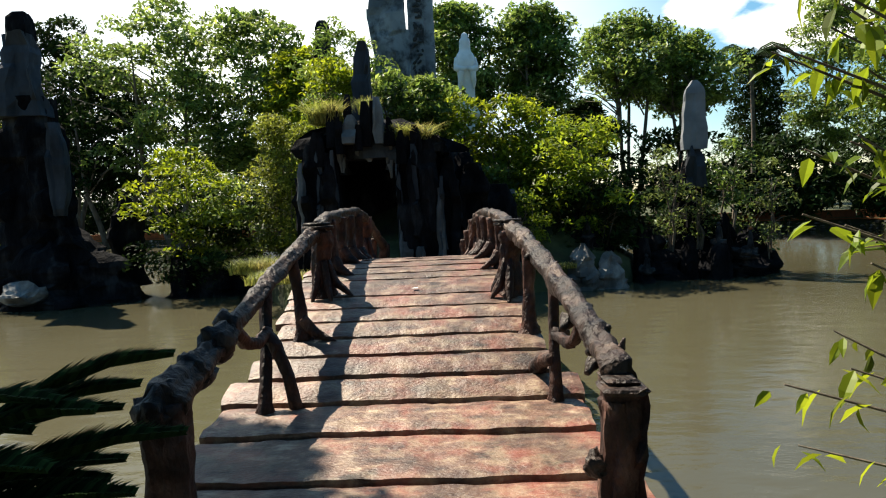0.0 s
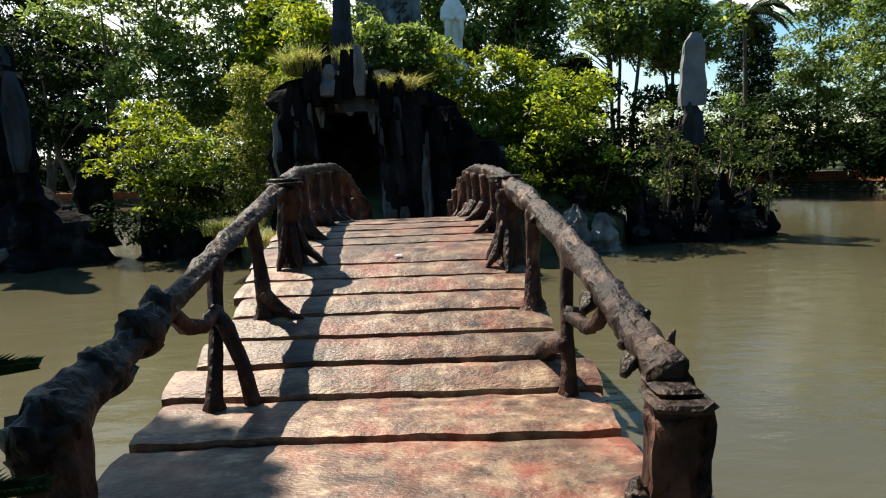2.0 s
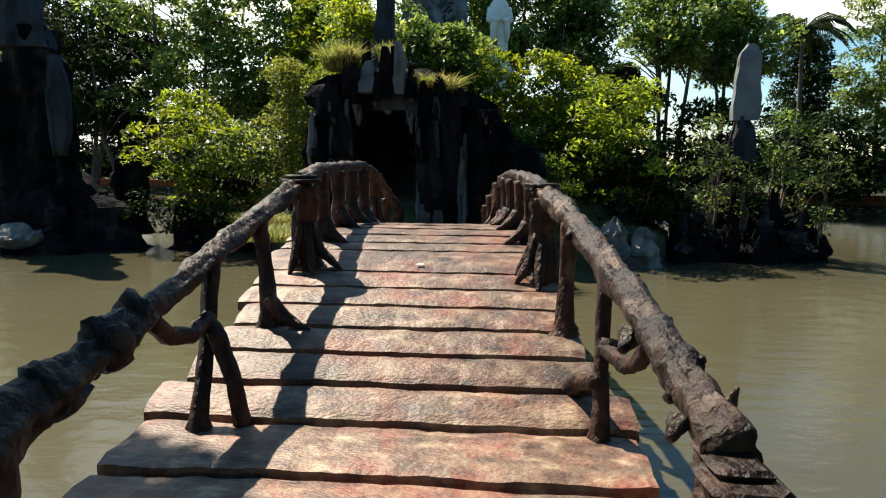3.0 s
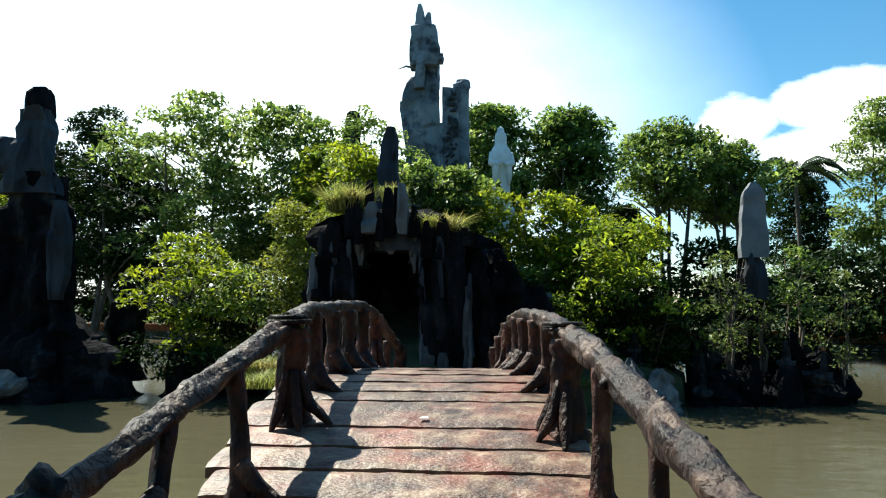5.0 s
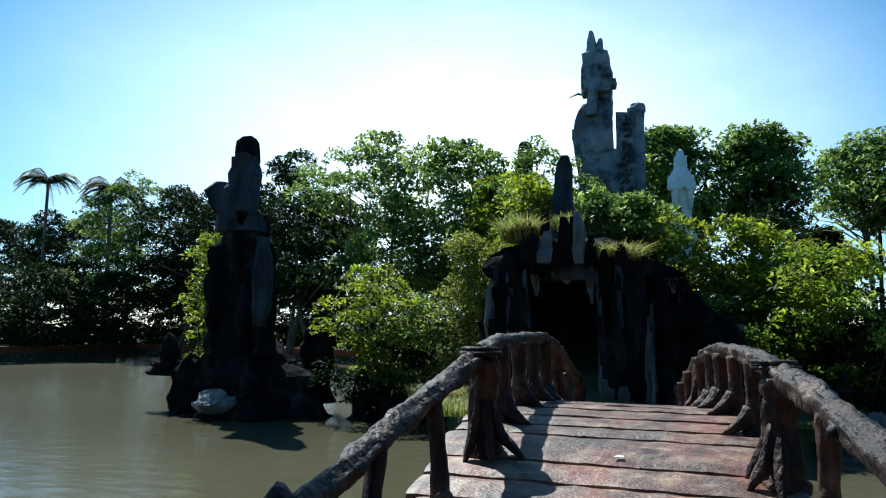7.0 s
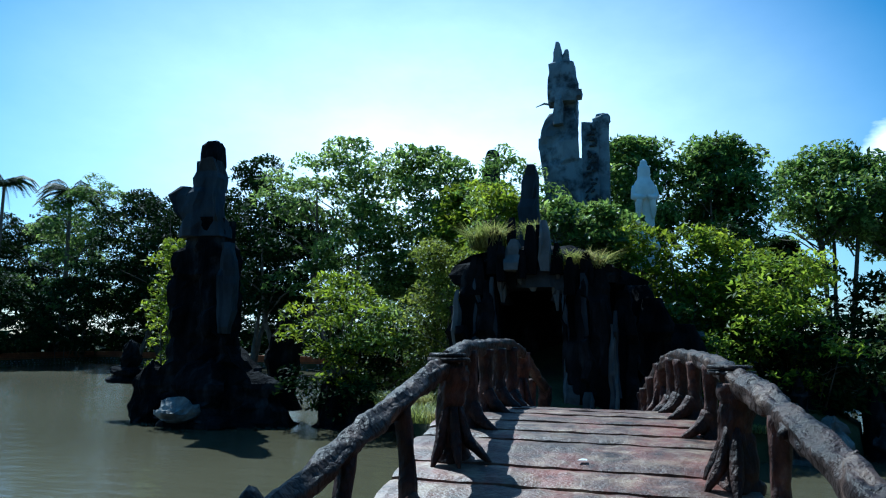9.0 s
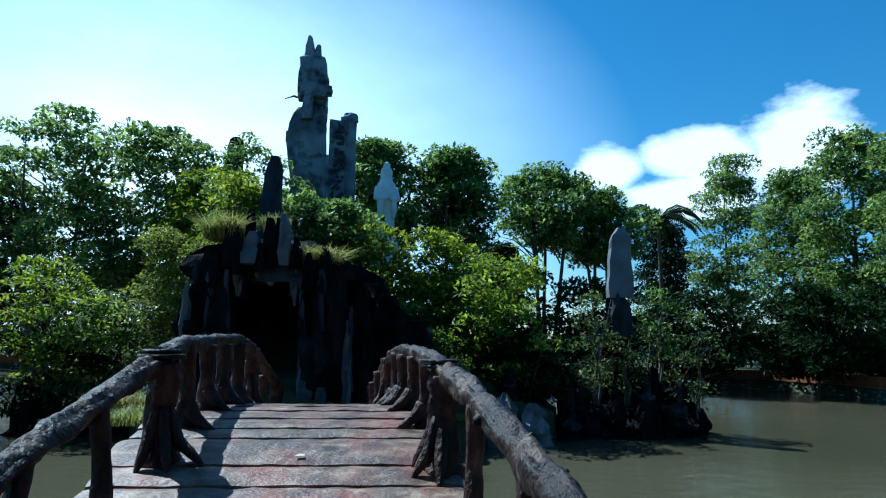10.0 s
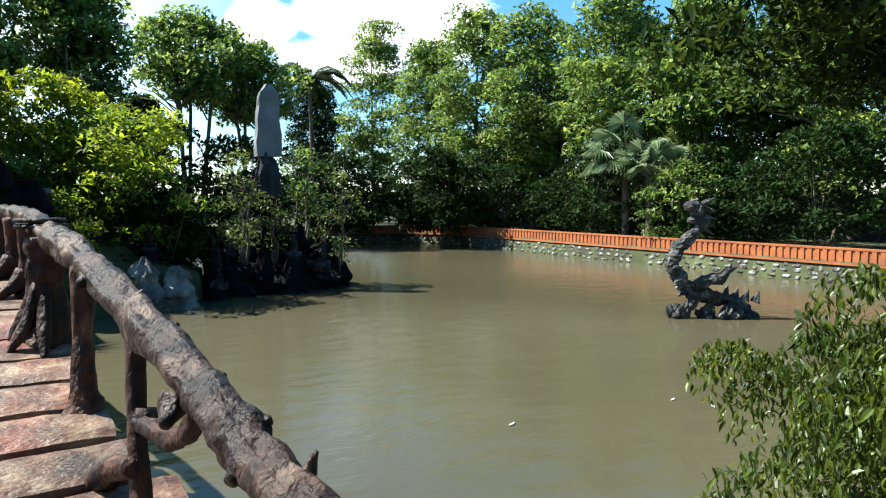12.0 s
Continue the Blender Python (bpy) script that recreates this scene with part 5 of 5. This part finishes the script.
def palm(name, label, at, h, frond, count, seed, leaf=L_DARK_SHADED, r=0.14):
    t = thing(name, label, "palm tree", "palms", at)
    piece("trunk", tube([(0, 0, -0.3), (0.1, 0, h * 0.5), (0.0, 0, h)], [r * 1.3, r, r * 0.8], 8, 0.08, seed, 5), M_TRUNK, t, smooth=True)
    rnd = random.Random(seed)
    for i in range(count):
        a, up = 6.283 * i / count + rnd.uniform(-.2, .2), rnd.uniform(0.0, 1.6)
        d = Vector((math.cos(a), math.sin(a), 0))
        pts = [Vector((0, 0, h)) + d * (frond * f) + Vector((0, 0, frond * (up * f - (0.75 + 0.5 * up) * f * f))) for f in (0, .25, .5, .75, 1)]
        parts = [tube(pts, [0.035, 0.03, 0.02, 0.014, 0.006], 5, 0, seed, 2)]
        for k in range(1, 22):
            f = k / 22
            j = min(3, int(f * 4))
            p = pts[j].lerp(pts[j + 1], f * 4 - j)
            for s in (-1, 1):
                side = d.cross(Vector((0, 0, 1))) * s
                L = frond * 0.26 * math.sin(math.pi * (0.15 + 0.8 * f))
                e = p + side * L * 0.75 + d * L * 0.5 + Vector((0, 0, -0.45 * L))
                wv = d * 0.09
                parts.append(([p - wv, p + wv, e], [(0, 1, 2)]))
        piece("frond", join(*parts), leaf, t)
    return t


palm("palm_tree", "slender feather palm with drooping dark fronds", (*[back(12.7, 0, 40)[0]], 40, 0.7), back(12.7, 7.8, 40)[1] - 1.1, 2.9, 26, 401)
palm("palm_tree", "slender feather palm on the far bank", (-43.3, 40.5, 0.7), 12.9, 2.6, 24, 402)
palm("palm_tree", "slender feather palm on the far bank", (-50.3, 40.5, 0.7), 13.8, 2.6, 24, 403)


def fan_palm(at, h, seed):
    t = thing("fan_palm", "fan palm with pale drooping pleated leaves", "palm tree", "palms", at)
    piece("trunk", tube([(0, 0, -0.3), (0, 0, h)], [0.16, 0.13], 8, 0.1, seed, 5), M_TRUNK, t, smooth=True)
    rnd = random.Random(seed)
    for i in range(20):
        a, up = i * 2.4, rnd.uniform(-0.5, 1.1)
        d = Vector((math.cos(a) * math.cos(up), math.sin(a) * math.cos(up), math.sin(up)))
        c = Vector((0, 0, h)) + d * rnd.uniform(0.8, 1.25)
        side = d.cross(Vector((0, 0, 1))).normalized()
        parts = [tube([(0, 0, h), c], [0.025, 0.015], 5, 0, 1, 2)]
        for k in range(-9, 10):
            b = k / 9 * 1.9
            e = c + (d * math.cos(b) + side * math.sin(b)) * 0.75 + Vector((0, 0, -0.22 - 0.1 * abs(b)))
            w2 = (side * math.cos(b) - d * math.sin(b)) * 0.05
            mid = c.lerp(e, 0.55) + Vector((0, 0, 0.1))
            parts.append(([c, mid - w2, e, mid + w2], [(0, 1, 2), (0, 2, 3)]))
        piece("fan_leaf", join(*parts), L_PALM, t)
    return t


fan_palm((20.9, 13.9, 0.6), 2.5, 411)
fan_palm((21.1, 15.2, 0.6), 3.5, 412)
bush("round_bush", "clipped rounded dark green bush behind the bank wall", (21.0, 12.7, 0.6), 3.2, 2.7, L_TREE, 0.16, 421, count=60, per=260, rmin=0.35, rmax=0.55)

# far woods behind the banks, too far to tell tree from tree
rs_w = np.random.RandomState(9)
wa = np.radians(rs_w.uniform(-85, 80, 9000))
wr = rs_w.uniform(62, 70, 9000)
wz = 0.5 + 3.2 * rs_w.uniform(0, 1, 9000) * (0.75 + 0.25 * np.sin(wa * 31) * np.sin(wa * 13 + 1))
wv, wf = leaves(np.stack([np.sin(wa) * wr, np.cos(wa) * wr, wz], 1), 1.1, 9, 0.7)
tagged(piece("far_woods", (wv, wf), L_DARK_SHADED), "dark distant woods beyond the pond", "woods", kind="stuff")

# ---- planting on the islets ----
SHRUBS = [
    # added filler bushes; their dark leaves stand in for shade beneath the shrubs
    ("bush", "low filler bush by the water, darkened for shade", (-6.9, 13.9, 0.1), 3.4, 1.9, L_DARK_SHADED, 0.16, 531, 60, 420, 0),
    ("bush", "low filler bush by the water, darkened for shade", (3.5, 13.7, 0.3), 3.0, 1.9, L_DARK_SHADED, 0.16, 532, 60, 420, 0),
    ("bush", "low filler bush on the rock islet, darkened for shade", (6.7, 14.7, 0.2), 2.4, 1.7, L_DARK_SHADED, 0.15, 533, 70, 420, 0),
    # name, label, at, width, height, leaf, leaf size, seed, count, per, point
    ("bush", "bright yellow-green rounded bush on the island's edge", (3.35, 13.4, 1.0), 3.1, 3.0, L_BRIGHT, 0.15, 501, 70, 430, 0),
    ("bush", "bush under the bright one, darkened for its shade", (4.0, 13.8, 0.6), 2.6, 2.0, L_DARK_SHADED, 0.16, 502, 40, 380, 0),
    ("bush", "small bright green bush beside the bridge end", (2.0, 12.3, 0.8), 1.0, 1.45, L_BRIGHT, 0.09, 503, 26, 800, 0),
    ("shrub", "greyish olive shrub growing on the rock islet", (5.7, 13.45, 0.8), 1.5, 2.7, L_OLIVE, 0.12, 504, 26, 420, 0.5),
    ("shrub", "green shrub growing on the rock islet", (6.5, 13.5, 0.9), 0.9, 1.5, L_OLIVE, 0.11, 522, 14, 420, 0.3),
    ("shrub", "green shrub growing on the rock islet", (7.45, 13.9, 1.3), 1.4, 2.2, L_TREE, 0.13, 505, 26, 420, 0.4),
    ("shrub", "loose olive shrub leaning over the water", (8.35, 13.7, 0.5), 1.6, 2.3, L_OLIVE, 0.12, 506, 26, 380, 0.3),
    ("bush", "bright green leafy bush at the water's edge", (-7.1, 14.0, 0.8), 3.4, 3.0, L_LIGHT, 0.16, 507, 62, 430, 0),
    ("bush", "dark green bush at the water's edge", (-6.3, 14.6, 0.6), 3.6, 2.4, L_TREE, 0.17, 508, 50, 380, 0),
    ("conifer", "soft feathery conifer leaning beside the grotto", (-4.5, 13.6, 0.8), 1.9, 3.7, L_MOSS, 0.10, 509, 80, 700, 0.55),
    ("conifer", "soft feathery conifer beside the grotto", (-3.6, 13.2, 0.9), 1.5, 3.3, L_MOSS, 0.10, 510, 60, 700, 0.5),
    ("bush", "light green shrub by the tall rock islet", (-12.6, 14.4, 0.3), 1.9, 4.7, L_LIGHT, 0.16, 511, 60, 400, 0.2),
    ("shrub", "leafy green shrub on the island mound", (-2.9, 14.0, 3.4), 2.2, 2.5, L_LIGHT, 0.17, 512, 50, 420, 0),
    ("shrub", "leafy green shrub on the island mound", (-1.1, 14.0, 3.6), 2.0, 2.1, L_TREE, 0.17, 513, 50, 420, 0),
    ("shrub", "leafy green shrub on the island mound", (-0.3, 13.8, 3.0), 1.9, 2.3, L_TREE, 0.16, 514, 50, 420, 0),
    ("shrub", "leafy green shrub on the island mound", (0.45, 14.5, 2.4), 1.7, 2.6, L_LIGHT, 0.16, 515, 50, 420, 0),
    ("shrub", "leafy green shrub in front of the statue", (1.75, 14.5, 1.7), 2.0, 3.2, L_LIGHT, 0.16, 516, 54, 420, 0),
    ("shrub", "leafy green shrub on the island mound", (2.5, 15.0, 1.2), 2.4, 3.7, L_LIGHT, 0.16, 517, 60, 420, 0),
    ("shrub", "leafy green shrub on the island mound", (-3.0, 16.0, 4.0), 2.6, 3.3, L_TREE, 0.15, 518, 60, 380, 0),
    ("shrub", "dark shrub on the island's flank", (1.4, 13.6, 0.9), 1.6, 2.0, L_TREE, 0.14, 519, 40, 420, 0),
    ("bush", "dark shrub on the island's flank", (-4.6, 15.2, 0.8), 2.8, 3.0, L_DARK_SHADED, 0.15, 520, 50, 330, 0),
    ("shrub", "leafy shrub behind the statue", (2.6, 17.5, 1.6), 2.6, 3.6, L_DARK_SHADED, 0.16, 521, 60, 330, 0),
]
for nm, lb, at, w, h, lf, sz, s, c, per, pt in SHRUBS:
    bush(nm, lb, at, w, h, lf, sz, s, c, per, 0.24 if c > 30 else 0.14, 0.5 if c > 30 else 0.38, "island shrubs", point=pt)


def grass(at, w, h, n, seed, leaf=L_GRASS, lean=0.3, deep=None):
    rs = np.random.RandomState(seed)
    deep = deep or w
    x, y = rs.uniform(-w, w, n), rs.uniform(-deep, deep, n)
    a = rs.uniform(0, 6.28, n)
    L = h * rs.uniform(0.5, 1.1, n)
    b = np.stack([x, y, np.zeros(n)], 1)
    d = np.stack([np.cos(a) * lean, np.sin(a) * lean, np.ones(n)], 1) * L[:, None]
    tip = b + d + np.stack([np.cos(a), np.sin(a), -0.3 * np.ones(n)], 1) * (L * lean)[:, None]
    mid = b + d * 0.55
    s = np.stack([-np.sin(a), np.cos(a), np.zeros(n)], 1) * 0.008
    v = np.stack([b - s, b + s, mid + s, mid - s, tip], 1).reshape(-1, 3)
    k = np.arange(n)[:, None] * 5
    f = [tuple(q) for q in (k + np.array([0, 1, 2, 3])).tolist()] + [tuple(q) for q in (k + np.array([3, 2, 4])).tolist()]
    ob = piece("grass_tuft", (v, f), leaf)
    ob.matrix_basis = pose(*at)
    return tagged(ob, "tuft of dry yellow-green grass", "grass", "grass tufts", "stuff")


grass((-2.45, 10.7, 4.05), 0.35, 0.55, 900, 601, lean=0.5)
grass((-1.55, 10.9, 4.25), 0.2, 0.4, 400, 602)
grass((-0.6, 10.9, 3.6), 0.4, 0.45, 800, 603, lean=0.7)
grass((2.35, 12.0, 0.55), 0.7, 0.16, 2500, 604, deep=0.5)
grass((-3.4, 10.6, 0.65), 0.8, 0.3, 2500, 605, deep=0.9)
grass((-4.6, 12.2, 0.7), 0.6, 0.45, 1200, 606, lean=0.5)

# ---- planting at the near bank ----
near = thing("shrub", "light green shrub with long drooping leaves beside the path", "shrub", at=(1.72, -3.05, 0.75))
rnd = random.Random(7)
twigs, pts = [], []
more = random.Random(171)
for i in range(84):
    g = rnd if i < 64 else more
    a, z = g.uniform(0, 6.28), g.uniform(0.5, 2.1)
    if i % 2:
        a = g.uniform(2.5, 3.9)
    L = g.uniform(0.25, 0.52)
    b = Vector((0, 0, z * 0.8))
    e = Vector((math.cos(a) * L, math.sin(a) * L * 0.6, z - 0.05 + 0.1 * g.random()))
    twigs.append(tube([b, b.lerp(e, .5) + Vector((0, 0, .05)), e], [0.006, 0.004, 0.002], 5, 0, i, 2))
    for k in range(11):
        g = more if k > 7 else g
        f = 0.35 + 0.65 * k / 10
        q = b.lerp(e, f)
        pts.append((q.x + g.uniform(-.035, .035), q.y + g.uniform(-.035, .035), q.z - 0.02 + 0.05 * math.sin(math.pi * f)))
piece("stem", join(tube([(0, 0, -0.1), (0, 0, 0.9), (0.03, 0, 1.7)], [0.02, 0.016, 0.006], 6, 0.1, 1, 3), *twigs), M_TRUNK, near)
piece("crown", long_leaves(pts, 0.066, 71, 0.36, 0.6), L_LIGHT, near)

bankbush = thing("bush", "dense bush of narrow drooping leaves over the water's edge", "bush", at=(4.6, -1.6, 0.15))
c = crown_clumps(2.6, 1.45, 0.15, 72, 90, 0.22, 0.42)
piece("stem", limbs(1.4, 2.0, 0.4, 0.04, 72, 6, stems=4), M_TRUNK, bankbush)
piece("crown", long_leaves(cloud(c, 3800, 72), 0.064, 72, 0.34, 0.9), L_BANK, bankbush)

over = thing("tree", "overhanging broadleaf tree at the near bank, leaves darkened as its shaded side", "tree", at=(7.2, -2.6, 0.6))
piece("trunk", limbs(5.6, 5.0, 2.2, 0.16, 75, 9), M_TRUNK, over, smooth=True)
c = [(x - 7.2, y + 2.6, z - 0.6, r, 0.7) for x, y, z, r in [(6.5 + rnd.uniform(-1.5, 1.6), -0.6 + rnd.uniform(-1.6, 1.4), rnd.uniform(3.0, 5.8), rnd.uniform(0.35, 0.6)) for _ in range(110)]]
c += [(4.3 - 7.2, 0.55 + 2.6, 4.35 - 0.6, 0.22, 0.7), (4.7 - 7.2, 0.3 + 2.6, 4.3 - 0.6, 0.3, 0.7)]
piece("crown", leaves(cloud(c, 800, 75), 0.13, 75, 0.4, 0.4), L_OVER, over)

def cycad(at, a0, a1, count, rise, reach):
    plant = thing("cycad", "cycad beside the bridge head, long feathery fronds darkened for shade", "cycad", "cycads", at)
    piece("trunk", tube([(0, 0, -0.1), (0, 0, 0.45)], [0.11, 0.10], 9, 0.25, 5, 4), M_TRUNK, plant, smooth=True)
    for i in range(count):
        a = radians(a0 + i * (a1 - a0) / (count - 1) + rnd.uniform(-4, 4))
        d = Vector((math.cos(a), math.sin(a), 0))
        L, up = rnd.uniform(*reach), rnd.uniform(*rise)
        fp = [Vector((0, 0, 0.45)) + d * (L * f) + Vector((0, 0, L * up * (1.5 * f - 0.8 * f * f))) for f in (0, .2, .4, .6, .8, 1)]
        parts = [tube(fp, [0.012, 0.011, 0.009, 0.007, 0.005, 0.002], 5, 0, i, 2)]
        for k in range(3, 76):
            f = k / 76
            j = min(4, int(f * 5))
            p = fp[j].lerp(fp[j + 1], f * 5 - j)
            for s in (-1, 1):
                side = d.cross(Vector((0, 0, 1))) * s
                l2 = 0.17 * math.sin(math.pi * (0.2 + 0.72 * f)) * rnd.uniform(0.85, 1.1)
                e = p + side * l2 * 0.7 + d * l2 * 0.5 + Vector((0, 0, 0.45 * l2))
                m = p.lerp(e, 0.5) + Vector((0, 0, 0.012))
                parts.append(([p - d * 0.009, p + d * 0.009, m + d * 0.008, e, m - d * 0.008], [(0, 1, 2, 4), (4, 2, 3)]))
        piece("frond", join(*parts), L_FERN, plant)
    return plant


cycad((-1.45, -2.35, 0.72), -110, 30, 22, (0.25, 0.85), (0.85, 1.2))
cycad((-1.78, -1.98, 0.66), -95, 8, 20, (0.1, 0.8), (0.9, 1.3))

# tall tree of the near bank; it reaches over the bridge head and shades it
shade = thing("tree", "tall near-bank tree whose crown shades the bridge head", "tree", at=(-7.5, -3.6, 0.7))
piece("trunk", limbs(7.5, 6.0, 3.5, 0.2, 81, 8), M_TRUNK, shade, smooth=True)
piece("limb", tube([(0, 0, 4.0), (1.5, 2.6, 6.0), (3.0, 4.7, 6.6)], [0.1, 0.07, 0.03], 7, 0.1, 82, 3), M_TRUNK, shade, smooth=True)
c = crown_clumps(6.0, 5.0, 3.6, 83, 60, 0.45, 0.9)
piece("crown", leaves(cloud(c, 330, 83), 0.14, 83, 0.42, 0.3), L_DARK_SHADED, shade)
c = []
for _ in range(170):
    y = rnd.uniform(3.3, 6.75)
    reach = 4.45 if y < 5.2 else 4.45 - 1.0 * (y - 5.2)
    c.append((rnd.uniform(1.6, reach), y, 6.9 + rnd.uniform(-0.3, 0.5), rnd.uniform(0.25, 0.42), 0.7))
piece("crown", leaves(cloud(c, 1700, 84), 0.15, 84, 0.45, 0.3), L_DARK_SHADED, shade)
# row of unseen trees, added only to keep sky light off rocks and posts
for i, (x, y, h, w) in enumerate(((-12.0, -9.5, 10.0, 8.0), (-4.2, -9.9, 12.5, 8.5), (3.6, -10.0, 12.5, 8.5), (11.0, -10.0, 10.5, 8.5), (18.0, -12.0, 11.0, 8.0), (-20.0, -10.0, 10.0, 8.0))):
    tree("tree", "unseen broadleaf tree added on the near bank to block sky light", (x, y, 0.7), h, w, 1.4, L_DARK_SHADED, 0.36, 260 + i, count=110, per=110, rmin=0.6, rmax=1.2, trunk=0.18, group="bank trees")

# ---- pieces of the bank walls ----
for w, L in WALLS:
    rs = random.Random(int(L * 100))
    ribs = [box(i * 0.21 + 0.03, i * 0.21 + 0.15, -0.05, -0.03, 0.57, 0.89) for i in range(int(L / 0.21))]
    tagged(piece("parapet_rib", join(*ribs), M_ORANGE, w), kind="stuff")
    stones = []
    for z in (0.02, 0.17, 0.32):
        x = rs.uniform(0, 0.3)
        while x < L - 0.5:
            dx, dz = rs.uniform(0.18, 0.5), rs.uniform(0.10, 0.19)
            stones.append(shift(boulder(dx * 0.44, 0.05, dz, rs.randrange(999), 0.35, 1), x + dx / 2, -0.015, z + rs.uniform(-.03, .03)))
            x += dx * rs.uniform(1.0, 1.25)
    tagged(piece("bank_stone", join(*stones), M_BRICKWALL, w), kind="stuff")
